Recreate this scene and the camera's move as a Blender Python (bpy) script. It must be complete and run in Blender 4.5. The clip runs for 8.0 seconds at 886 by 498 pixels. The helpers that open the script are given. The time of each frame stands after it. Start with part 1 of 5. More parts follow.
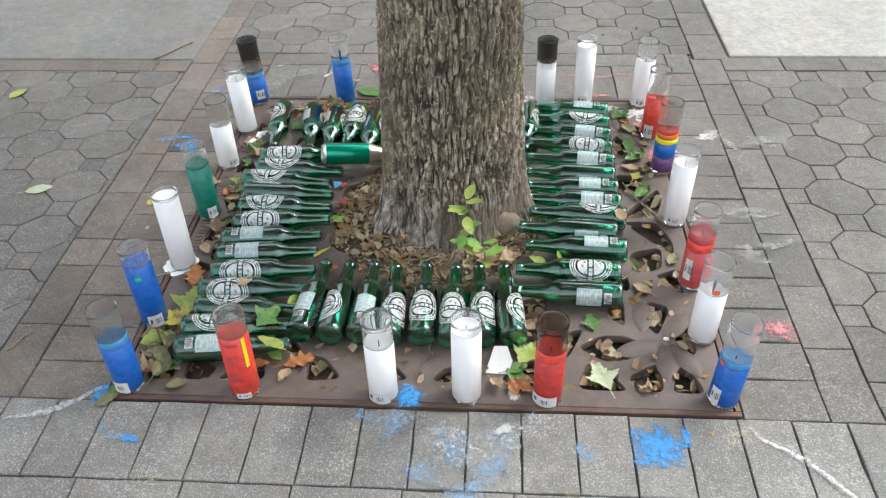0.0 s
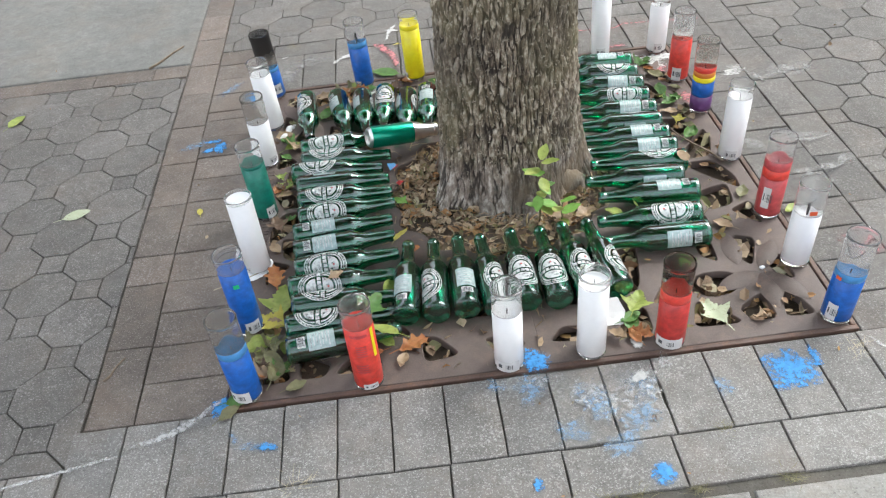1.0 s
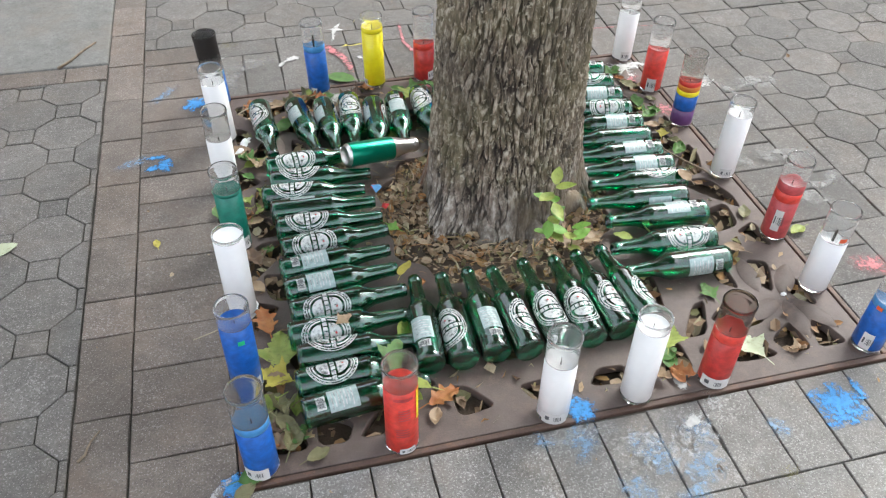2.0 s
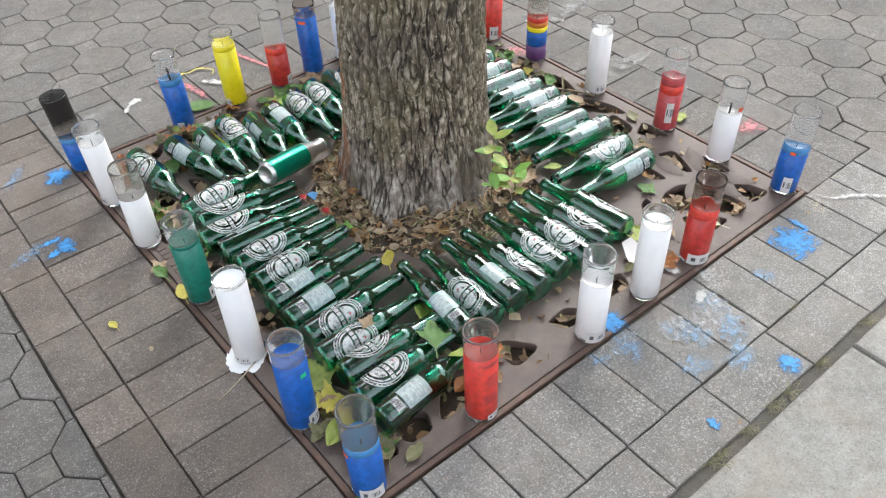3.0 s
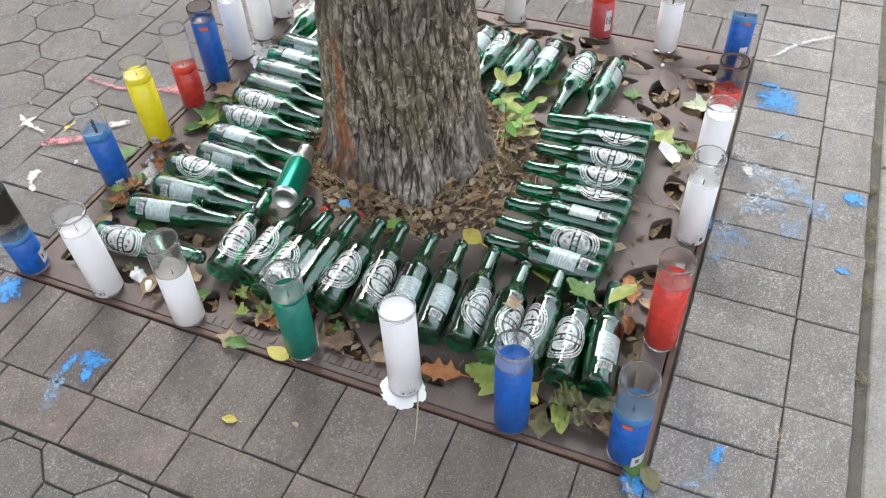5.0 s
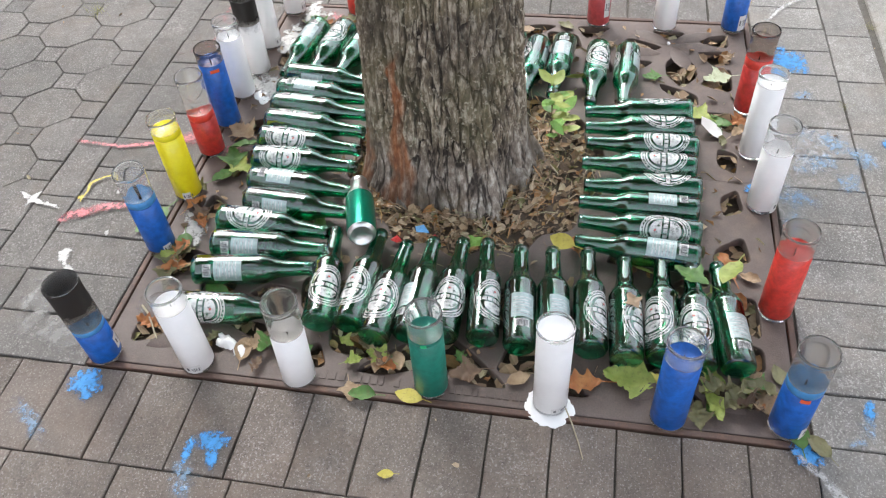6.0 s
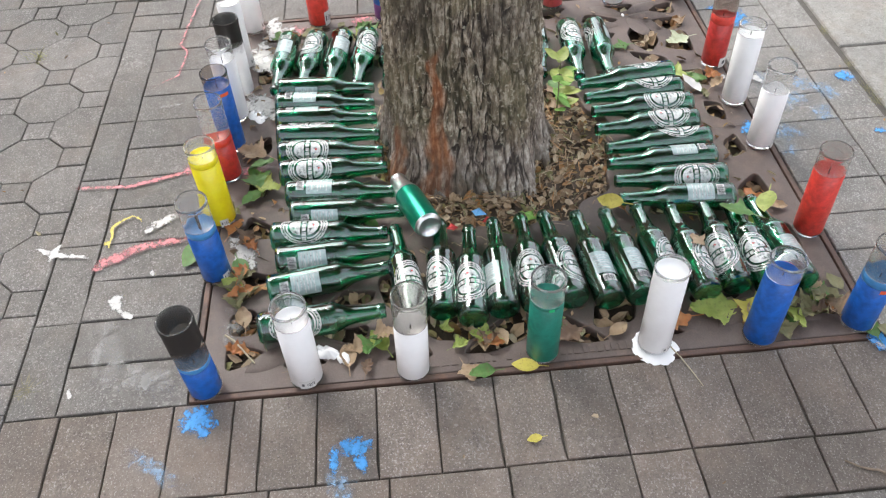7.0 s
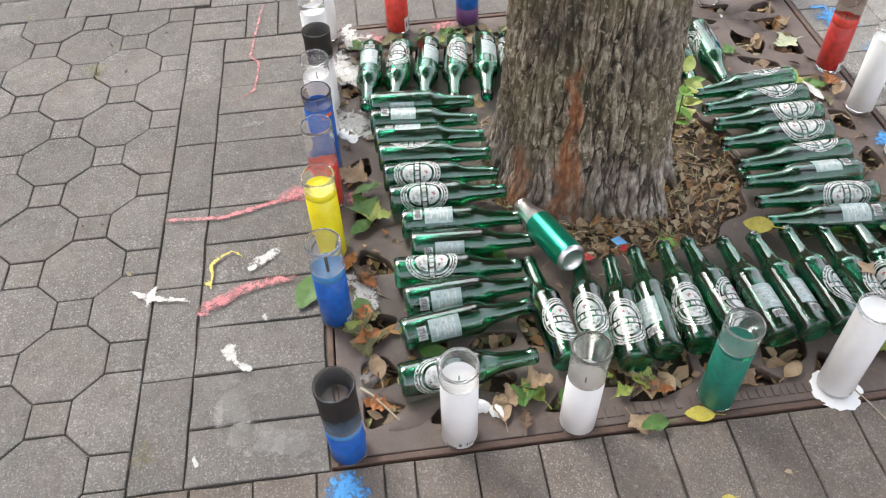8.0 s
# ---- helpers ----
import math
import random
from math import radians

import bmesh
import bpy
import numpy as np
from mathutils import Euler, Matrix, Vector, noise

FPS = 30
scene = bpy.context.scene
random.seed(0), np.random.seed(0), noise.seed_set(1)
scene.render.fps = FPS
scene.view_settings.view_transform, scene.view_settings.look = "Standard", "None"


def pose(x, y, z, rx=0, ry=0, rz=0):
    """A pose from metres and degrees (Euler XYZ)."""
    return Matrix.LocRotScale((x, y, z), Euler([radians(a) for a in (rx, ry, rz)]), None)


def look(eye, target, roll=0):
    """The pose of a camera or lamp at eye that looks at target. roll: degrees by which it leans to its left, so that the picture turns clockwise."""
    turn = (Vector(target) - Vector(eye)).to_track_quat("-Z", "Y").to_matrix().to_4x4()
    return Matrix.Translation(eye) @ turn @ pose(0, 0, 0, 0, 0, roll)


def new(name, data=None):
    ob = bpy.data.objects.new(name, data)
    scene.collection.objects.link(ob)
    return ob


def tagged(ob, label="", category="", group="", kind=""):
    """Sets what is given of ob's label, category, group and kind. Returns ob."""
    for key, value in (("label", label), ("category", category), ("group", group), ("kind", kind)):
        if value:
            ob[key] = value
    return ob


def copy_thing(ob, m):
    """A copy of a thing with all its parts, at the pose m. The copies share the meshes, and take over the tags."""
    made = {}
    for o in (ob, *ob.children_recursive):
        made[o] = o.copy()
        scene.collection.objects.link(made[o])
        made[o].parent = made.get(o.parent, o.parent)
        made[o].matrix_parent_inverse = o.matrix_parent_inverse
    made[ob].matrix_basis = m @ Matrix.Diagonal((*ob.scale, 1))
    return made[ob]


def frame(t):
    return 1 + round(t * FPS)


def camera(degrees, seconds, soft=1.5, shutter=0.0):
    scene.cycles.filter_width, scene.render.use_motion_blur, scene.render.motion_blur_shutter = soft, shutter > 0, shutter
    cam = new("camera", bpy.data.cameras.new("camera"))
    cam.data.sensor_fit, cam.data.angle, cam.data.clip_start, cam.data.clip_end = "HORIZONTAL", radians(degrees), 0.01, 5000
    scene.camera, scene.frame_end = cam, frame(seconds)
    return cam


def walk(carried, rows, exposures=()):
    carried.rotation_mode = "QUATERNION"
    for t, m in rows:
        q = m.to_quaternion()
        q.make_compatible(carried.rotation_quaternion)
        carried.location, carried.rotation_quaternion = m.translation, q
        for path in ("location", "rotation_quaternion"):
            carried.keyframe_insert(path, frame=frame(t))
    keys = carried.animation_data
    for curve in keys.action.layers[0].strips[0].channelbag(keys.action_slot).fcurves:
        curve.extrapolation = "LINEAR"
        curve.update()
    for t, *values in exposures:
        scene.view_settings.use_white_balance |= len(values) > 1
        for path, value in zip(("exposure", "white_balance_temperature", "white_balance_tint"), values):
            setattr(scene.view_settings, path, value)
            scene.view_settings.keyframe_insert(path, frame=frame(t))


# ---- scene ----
cam = camera(57.1, 8.0, 1.2)
PATH = [
    (0, (0.141, -1.628, 1.211), (0.018, -0.075, -0.043), -1.8),
    (0.5, (0.025, -1.625, 1.2), (-0.013, -0.059, -0.043), -2.0),
    (1, (-0.197, -1.63, 1.2), (-0.157, -0.107, -0.096), -6.3),
    (1.2, (-0.257, -1.602, 1.199), (-0.197, -0.101, -0.121), -2.9),
    (2.3, (-0.626, -1.313, 1.16), (-0.128, 0.089, -0.177), -1.3),
    (2.5, (-0.734, -1.281, 1.148), (-0.15, 0.123, -0.152), -4.1),
    (3, (-0.912, -1.217, 1.162), (0.004, -0.057, -0.186), -2.1),
    (3.5, (-1.005, -1.059, 1.125), (-0.077, -0.005, -0.298), -4.7),
    (4, (-1.02, -0.924, 1.143), (-0.009, 0.079, -0.262), -5.8),
    (4.2, (-1.054, -0.859, 1.131), (0.014, 0.062, -0.287), -4.8),
    (5.3, (-1.318, -0.464, 1.143), (-0.02, 0.037, -0.294), -4.0),
    (5.5, (-1.327, -0.366, 1.124), (-0.032, 0.133, -0.316), -6.1),
    (6, (-1.322, -0.214, 1.158), (0.014, 0.091, -0.298), -4.3),
    (6.5, (-1.365, 0.014, 1.16), (-0.002, 0.102, -0.302), -3.4),
    (7, (-1.417, 0.205, 1.18), (-0.045, 0.132, -0.273), -2.9),
    (7.5, (-1.37, 0.339, 1.167), (0.002, 0.273, -0.287), -1.2),
    (8, (-1.227, 0.486, 1.145), (0.117, 0.356, -0.33), -2.4),
]
walk(cam, [(t, look(eye, target, roll)) for t, eye, target, roll in PATH], [(0, 2.04, 6330, 6), (3.5, 2.10, 6400, 8), (7, 2.09, 6500, 10), (8, 2.05, 6650, 10)])

# ---- light ----
world = bpy.data.worlds.new("overcast_sky")
scene.world = world
world.use_nodes = True
wn, wl = world.node_tree.nodes, world.node_tree.links
wn.clear()
sky = wn.new("ShaderNodeTexSky")
sky.sky_type, sky.sun_disc = "NISHITA", False
sky.sun_elevation, sky.sun_rotation = radians(50), radians(58)
sky.air_density, sky.dust_density, sky.ozone_density = 1.0, 2.0, 1.0
grey = wn.new("ShaderNodeHueSaturation")
grey.inputs["Saturation"].default_value = 0.3
back = wn.new("ShaderNodeBackground")
back.inputs["Strength"].default_value = 0.15
out = wn.new("ShaderNodeOutputWorld")
wl.new(sky.outputs[0], grey.inputs["Color"])
wl.new(grey.outputs[0], back.inputs["Color"])
wl.new(back.outputs[0], out.inputs["Surface"])
sun = new("sun", bpy.data.lights.new("sun", "SUN"))
sun.data.energy, sun.data.angle, sun.data.color = 0.38, radians(20), (1.0, 0.98, 0.95)
sun.matrix_world = look((2.66, 1.66, 3.75), (0, 0, 0))


# ---- materials ----
def material(name, rough=0.6, metal=0.0):
    m = bpy.data.materials.new(name)
    m.use_nodes = True
    n, l = m.node_tree.nodes, m.node_tree.links
    b = n["Principled BSDF"]
    b.inputs["Roughness"].default_value, b.inputs["Metallic"].default_value = rough, metal
    return m, n, l, b


def coords(n, l, kind="Object", scale=(1, 1, 1)):
    tc, mp = n.new("ShaderNodeTexCoord"), n.new("ShaderNodeMapping")
    mp.inputs["Scale"].default_value = scale
    l.new(tc.outputs[kind], mp.inputs["Vector"])
    return mp.outputs[0]


def world_coords(n, l, scale=1.0):
    g, mp = n.new("ShaderNodeNewGeometry"), n.new("ShaderNodeMapping")
    mp.inputs["Scale"].default_value = (scale, scale, scale)
    l.new(g.outputs["Position"], mp.inputs["Vector"])
    return mp.outputs[0]


def noise_tex(n, l, vec, scale, detail=4.0, rough=0.55):
    t = n.new("ShaderNodeTexNoise")
    t.inputs["Scale"].default_value, t.inputs["Detail"].default_value, t.inputs["Roughness"].default_value = scale, detail, rough
    l.new(vec, t.inputs["Vector"])
    return t.outputs["Fac"]


def ramp(n, l, fac, stops):
    r = n.new("ShaderNodeValToRGB")
    e = r.color_ramp.elements
    while len(e) < len(stops):
        e.new(0.5)
    for k, (p, c) in zip(e, stops):
        k.position, k.color = p, (*c, 1) if len(c) == 3 else c
    l.new(fac, r.inputs["Fac"])
    return r.outputs["Color"]


def mix(n, l, fac, a, b, mode="MIX"):
    m = n.new("ShaderNodeMix")
    m.data_type, m.blend_type = "RGBA", mode
    for sock, v in ((m.inputs["Factor"], fac), (m.inputs["A"], a), (m.inputs["B"], b)):
        if isinstance(v, (int, float)):
            sock.default_value = v
        elif isinstance(v, tuple):
            sock.default_value = (*v, 1)
        else:
            l.new(v, sock)
    return m.outputs["Result"]


def bump(n, l, b, height, strength=0.3, distance=0.002):
    u = n.new("ShaderNodeBump")
    u.inputs["Strength"].default_value, u.inputs["Distance"].default_value = strength, distance
    l.new(height, u.inputs["Height"])
    l.new(u.outputs[0], b.inputs["Normal"])


def stone_material(name, dark, light, speck, per_piece=0.0, speck_amount=0.63, grain=260.0, rough=0.85):
    """Concrete with grain, pale grit and large soft stains."""
    m, n, l, b = material(name, rough)
    v = world_coords(n, l)
    stain = noise_tex(n, l, v, 3.1, 5)
    base = ramp(n, l, stain, [(0.3, dark), (0.7, light)])
    fine = noise_tex(n, l, v, grain, 2, 0.7)
    base = mix(n, l, 0.55, base, ramp(n, l, fine, [(0.3, (0.35, 0.35, 0.35)), (0.7, (0.66, 0.66, 0.66))]), "OVERLAY")
    mid = noise_tex(n, l, v, 60, 4, 0.7)
    base = mix(n, l, 0.6, base, ramp(n, l, mid, [(0.3, (0.38, 0.37, 0.36)), (0.7, (0.62, 0.62, 0.62))]), "OVERLAY")
    grit = noise_tex(n, l, v, 150, 3, 0.6)
    where = noise_tex(n, l, v, 14, 3, 0.6)
    grit = mix(n, l, 0.28, grit, where)
    base = mix(n, l, ramp(n, l, grit, [(speck_amount - 0.045, (0, 0, 0)), (speck_amount + 0.05, (0.52, 0.52, 0.52))]), base, speck)
    chip = noise_tex(n, l, v, 330, 1, 0.3)
    base = mix(n, l, ramp(n, l, chip, [(speck_amount + 0.02, (0, 0, 0)), (speck_amount + 0.07, (0.6, 0.6, 0.6))]), base, speck)
    pore = noise_tex(n, l, v, 240, 2, 0.5)
    base = mix(n, l, ramp(n, l, pore, [(0.28, (0.6, 0.6, 0.6)), (0.36, (0, 0, 0))]), base, tuple(c * 0.45 for c in dark))
    if per_piece:
        info = n.new("ShaderNodeObjectInfo")
        tone = ramp(n, l, info.outputs["Random"], [(0.0, (1 - per_piece, 1 - per_piece, 1 - per_piece)), (0.5, (1.0, 0.985, 0.97)), (1.0, (1 + per_piece * 0.6, 1 + per_piece * 0.5, 1 + per_piece * 0.45))])
        base = mix(n, l, 1.0, base, tone, "MULTIPLY")
    earth = noise_tex(n, l, v, 6, 5, 0.7)
    base = mix(n, l, ramp(n, l, earth, [(0.48, (0, 0, 0)), (0.72, (0.42, 0.42, 0.42))]), base, tuple(c * k for c, k in zip(light, (0.98, 0.80, 0.66))))
    blot = noise_tex(n, l, v, 22, 5, 0.65)
    base = mix(n, l, 0.45, base, ramp(n, l, blot, [(0.32, (0.36, 0.355, 0.35)), (0.68, (0.64, 0.64, 0.64))]), "OVERLAY")
    l.new(base, b.inputs["Base Color"])
    bump(n, l, b, mix(n, l, 0.5, fine, mid), 0.7, 0.0025)
    return m


PAVER = stone_material("paver_concrete", (0.112, 0.106, 0.098), (0.162, 0.154, 0.143), (0.335, 0.325, 0.308), 0.16, 0.605)
BROWN_PAVER = stone_material("dirty_paver_concrete", (0.122, 0.102, 0.087), (0.190, 0.164, 0.143), (0.35, 0.33, 0.31), 0.22, 0.61)
# paler concrete for the rows in front of the pit
FRONT_PAVER = stone_material("pale_paver_concrete", (0.155, 0.149, 0.139), (0.225, 0.217, 0.204), (0.44, 0.43, 0.41), 0.14, 0.595)
SLAB = stone_material("slab_concrete", (0.215, 0.206, 0.19), (0.305, 0.294, 0.273), (0.42, 0.41, 0.39), 0.0, 0.66)
WORN_SLAB = stone_material("worn_slab_concrete", (0.145, 0.144, 0.134), (0.205, 0.202, 0.188), (0.27, 0.265, 0.25), 0.0, 0.66)
PALE_SLAB = stone_material("pale_slab_concrete", (0.30, 0.29, 0.27), (0.375, 0.365, 0.34), (0.48, 0.47, 0.445), 0.0, 0.7)
SAND = stone_material("joint_sand", (0.06, 0.055, 0.046), (0.125, 0.115, 0.097), (0.2, 0.19, 0.16), 0.0, 0.7)
SOIL = stone_material("pit_soil", (0.055, 0.04, 0.028), (0.12, 0.09, 0.065), (0.2, 0.17, 0.12), 0.0, 0.68)


def iron_material(name, dark, light, rust):
    m, n, l, b = material(name, 0.6, 0.0)
    v = world_coords(n, l)
    base = ramp(n, l, noise_tex(n, l, v, 9, 6, 0.65), [(0.32, dark), (0.68, light)])
    base = mix(n, l, ramp(n, l, noise_tex(n, l, v, 26, 5, 0.7), [(0.52, (0, 0, 0)), (0.72, (0.8, 0.8, 0.8))]), base, rust)
    fine = noise_tex(n, l, v, 300, 2, 0.6)
    base = mix(n, l, 0.35, base, ramp(n, l, fine, [(0.3, (0.36, 0.36, 0.36)), (0.7, (0.64, 0.64, 0.64))]), "OVERLAY")
    l.new(base, b.inputs["Base Color"])
    bump(n, l, b, fine, 0.35, 0.001)
    return m


IRON = iron_material("cast_iron_brown", (0.085, 0.062, 0.052), (0.15, 0.115, 0.1), (0.17, 0.12, 0.095))
RUST = iron_material("rusty_steel", (0.07, 0.04, 0.03), (0.13, 0.08, 0.06), (0.2, 0.1, 0.06))

BARK, bn, bl, bb_ = material("furrowed_bark", 0.9)
bv = world_coords(bn, bl)
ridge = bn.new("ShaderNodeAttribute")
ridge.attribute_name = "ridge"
scar = bn.new("ShaderNodeAttribute")
scar.attribute_name = "scar"
foot = bn.new("ShaderNodeAttribute")
foot.attribute_name = "foot"
streak_map = bn.new("ShaderNodeMapping")
streak_map.inputs["Scale"].default_value = (90, 90, 34)
bl.new(bv, streak_map.inputs["Vector"])
streak = noise_tex(bn, bl, streak_map.outputs[0], 1.0, 5, 0.65)
# furrows: brown inner bark, darkened further by shade painted in from ridge height
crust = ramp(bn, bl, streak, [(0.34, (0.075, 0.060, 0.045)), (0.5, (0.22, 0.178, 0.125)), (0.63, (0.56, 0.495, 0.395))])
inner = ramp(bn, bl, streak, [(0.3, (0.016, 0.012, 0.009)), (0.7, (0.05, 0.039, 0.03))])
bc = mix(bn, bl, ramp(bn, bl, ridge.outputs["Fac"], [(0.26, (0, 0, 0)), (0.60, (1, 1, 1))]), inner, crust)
moss = noise_tex(bn, bl, bv, 7, 5, 0.6)
bc = mix(bn, bl, ramp(bn, bl, moss, [(0.44, (0, 0, 0)), (0.66, (0.5, 0.5, 0.5))]), bc, (0.20, 0.18, 0.09))
lichen = noise_tex(bn, bl, bv, 95, 3, 0.6)
bc = mix(bn, bl, ramp(bn, bl, lichen, [(0.59, (0, 0, 0)), (0.67, (0.7, 0.7, 0.7))]), bc, (0.60, 0.55, 0.43))
# the pale foot gets the same painted furrow shade
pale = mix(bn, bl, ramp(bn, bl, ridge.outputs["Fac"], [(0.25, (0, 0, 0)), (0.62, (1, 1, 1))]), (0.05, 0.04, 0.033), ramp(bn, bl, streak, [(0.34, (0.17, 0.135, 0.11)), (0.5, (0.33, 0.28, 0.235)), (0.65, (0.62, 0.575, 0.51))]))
bare = noise_tex(bn, bl, bv, 9, 4, 0.6)
pale = mix(bn, bl, ramp(bn, bl, bare, [(0.50, (0, 0, 0)), (0.62, (0.8, 0.8, 0.8))]), pale, (0.27, 0.20, 0.13))
bc = mix(bn, bl, foot.outputs["Fac"], bc, pale)
bc = mix(bn, bl, scar.outputs["Fac"], bc, ramp(bn, bl, streak, [(0.3, (0.16, 0.055, 0.022)), (0.5, (0.33, 0.13, 0.055)), (0.72, (0.56, 0.30, 0.16))]))
dark_patch = noise_tex(bn, bl, bv, 5.5, 4, 0.6)
bc = mix(bn, bl, ramp(bn, bl, dark_patch, [(0.48, (0, 0, 0)), (0.62, (0.5, 0.5, 0.5))]), bc, (0.06, 0.05, 0.04))
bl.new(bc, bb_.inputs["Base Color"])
bump(bn, bl, bb_, streak, 0.7, 0.003)


def glass_material(name, color, rough=0.03, ior=1.5):
    m, n, l, b = material(name, rough)
    b.inputs["Transmission Weight"].default_value = 1.0
    b.inputs["IOR"].default_value = ior
    b.inputs["Base Color"].default_value = (*color, 1)
    return m


GREEN_GLASS = glass_material("green_glass", (0.028, 0.44, 0.25), 0.005, 1.52)
gg = GREEN_GLASS.node_tree.nodes["Principled BSDF"]
gg.inputs["Coat Weight"].default_value, gg.inputs["Coat Roughness"].default_value, gg.inputs["Coat IOR"].default_value = 0.8, 0.01, 1.72
g_wave = noise_tex(GREEN_GLASS.node_tree.nodes, GREEN_GLASS.node_tree.links, coords(GREEN_GLASS.node_tree.nodes, GREEN_GLASS.node_tree.links, "Object", (1, 1, 0.22)), 70, 3, 0.5)
bump(GREEN_GLASS.node_tree.nodes, GREEN_GLASS.node_tree.links, gg, g_wave, 0.35, 0.002)
for node in GREEN_GLASS.node_tree.nodes:
    if node.bl_idname == "ShaderNodeBump":
        GREEN_GLASS.node_tree.links.new(node.outputs[0], gg.inputs["Coat Normal"])
BROWN_GLASS = glass_material("smoke_browned_glass", (0.62, 0.56, 0.53), 0.10, 1.22)
CLEAR_GLASS = glass_material("clear_glass", (0.95, 0.95, 0.945), 0.05, 1.22)
# a film of wax residue makes the empty jar walls slightly milky
CLEAR_GLASS.node_tree.nodes["Principled BSDF"].inputs["Transmission Weight"].default_value = 0.93
SOOTY_GLASS = glass_material("sooty_glass", (0.80, 0.78, 0.75), 0.12, 1.22)
SOOTY_GLASS.node_tree.nodes["Principled BSDF"].inputs["Transmission Weight"].default_value = 0.93


def plain_material(name, color, rough=0.5, coat=0.0, metal=0.0, vary=0.12, scale=60.0, sss=0.0):
    m, n, l, b = material(name, rough, metal)
    v = coords(n, l, "Object")
    t = noise_tex(n, l, v, scale, 4)
    lo = tuple(max(0, c * (1 - vary)) for c in color)
    hi = tuple(min(1, c * (1 + vary)) for c in color)
    l.new(ramp(n, l, t, [(0.3, lo), (0.7, hi)]), b.inputs["Base Color"])
    b.inputs["Coat Weight"].default_value = coat
    b.inputs["Coat Roughness"].default_value = 0.06
    if sss:
        b.inputs["Subsurface Weight"].default_value = sss
        b.inputs["Subsurface Radius"].default_value = (0.012, 0.01, 0.008)
        b.inputs["Subsurface Scale"].default_value = 0.6
    return m


WAX = {
    "white": plain_material("white_wax", (0.93, 0.925, 0.91), 0.5, 0.5, 0, 0.02),
    "blue": plain_material("blue_wax", (0.008, 0.115, 0.47), 0.4, 0.2, 0, 0.25, 90),
    "pale blue": plain_material("pale_blue_wax", (0.06, 0.26, 0.56), 0.4, 0.2, 0, 0.2, 90),
    "red": plain_material("red_wax", (0.72, 0.058, 0.04), 0.4, 0.2, 0, 0.2, 90),
    "dark red": plain_material("dark_red_wax", (0.50, 0.036, 0.03), 0.4, 0.2, 0, 0.25, 90),
    "pink red": plain_material("pink_red_wax", (0.52, 0.075, 0.08), 0.4, 0.2, 0, 0.2, 90),
    "yellow": plain_material("yellow_wax", (0.98, 0.80, 0.01), 0.45, 0.45, 0, 0.08),
    "green": plain_material("green_wax", (0.009, 0.19, 0.135), 0.4, 0.2, 0, 0.2, 90),
    "purple": plain_material("purple_wax", (0.13, 0.045, 0.17), 0.45, 0.45, 0, 0.1),
    "orange": plain_material("orange_wax", (0.66, 0.20, 0.02), 0.45, 0.45, 0, 0.1),
}
SOOT, son, sol, sob = material("soot_film", 0.6)
sob.inputs["Base Color"].default_value = (0.016, 0.013, 0.011, 1)
soot_fade = son.new("ShaderNodeAttribute")
soot_fade.attribute_name = "edge"
soot_cloud = son.new("ShaderNodeMath")
soot_cloud.operation = "MULTIPLY_ADD"
soot_cloud.inputs[1].default_value = 0.5
sol.new(noise_tex(son, sol, coords(son, sol, "Object"), 60, 4), soot_cloud.inputs[0])
sol.new(soot_fade.outputs["Fac"], soot_cloud.inputs[2])
sol.new(ramp(son, sol, soot_cloud.outputs[0], [(0.25, (0, 0, 0)), (0.62, (0.97, 0.97, 0.97))]), sob.inputs["Alpha"])
WICK = plain_material("burnt_wick", (0.02, 0.018, 0.016), 0.9)
PAPER = plain_material("white_paper_label", (0.72, 0.71, 0.69), 0.6, 0.2, 0, 0.05)
INK = plain_material("faded_black_ink", (0.10, 0.10, 0.105), 0.6)
RED_INK = plain_material("red_ink", (0.5, 0.03, 0.03), 0.5)
ENAMEL = plain_material("white_enamel", (0.66, 0.68, 0.665), 0.35, 0.3, 0, 0.06)
en, el = ENAMEL.node_tree.nodes, ENAMEL.node_tree.links
el.new(ramp(en, el, noise_tex(en, el, coords(en, el, "Object"), 90, 6, 0.8), [(0.36, (0.15, 0.15, 0.15)), (0.52, (0.9, 0.9, 0.9))]), en["Principled BSDF"].inputs["Alpha"])
SILVER_LABEL = plain_material("silvery_back_label", (0.36, 0.46, 0.45), 0.4, 0.2, 0.25, 0.2, 120)
GREEN_METAL = plain_material("green_aluminium", (0.0, 0.30, 0.185), 0.28, 0.4, 0.75, 0.08)
BARE_METAL = plain_material("bare_aluminium", (0.72, 0.72, 0.71), 0.3, 0.0, 1.0, 0.08)
ORANGE_STICKER = plain_material("orange_sticker", (0.85, 0.13, 0.04), 0.5)
GREEN_STICKER = plain_material("green_sticker", (0.03, 0.62, 0.24), 0.5)
TEAL_PAPER = plain_material("blue_cap_paper", (0.10, 0.30, 0.55), 0.6)
TWIG = plain_material("dry_twig", (0.22, 0.17, 0.12), 0.85, 0, 0, 0.3)
STRAW = plain_material("pale_straw", (0.46, 0.40, 0.28), 0.8, 0, 0, 0.2)
WEED = plain_material("dull_weed", (0.17, 0.155, 0.085), 0.8, 0, 0, 0.4)
GRASS = plain_material("dry_grass", (0.20, 0.20, 0.07), 0.7, 0, 0, 0.3)


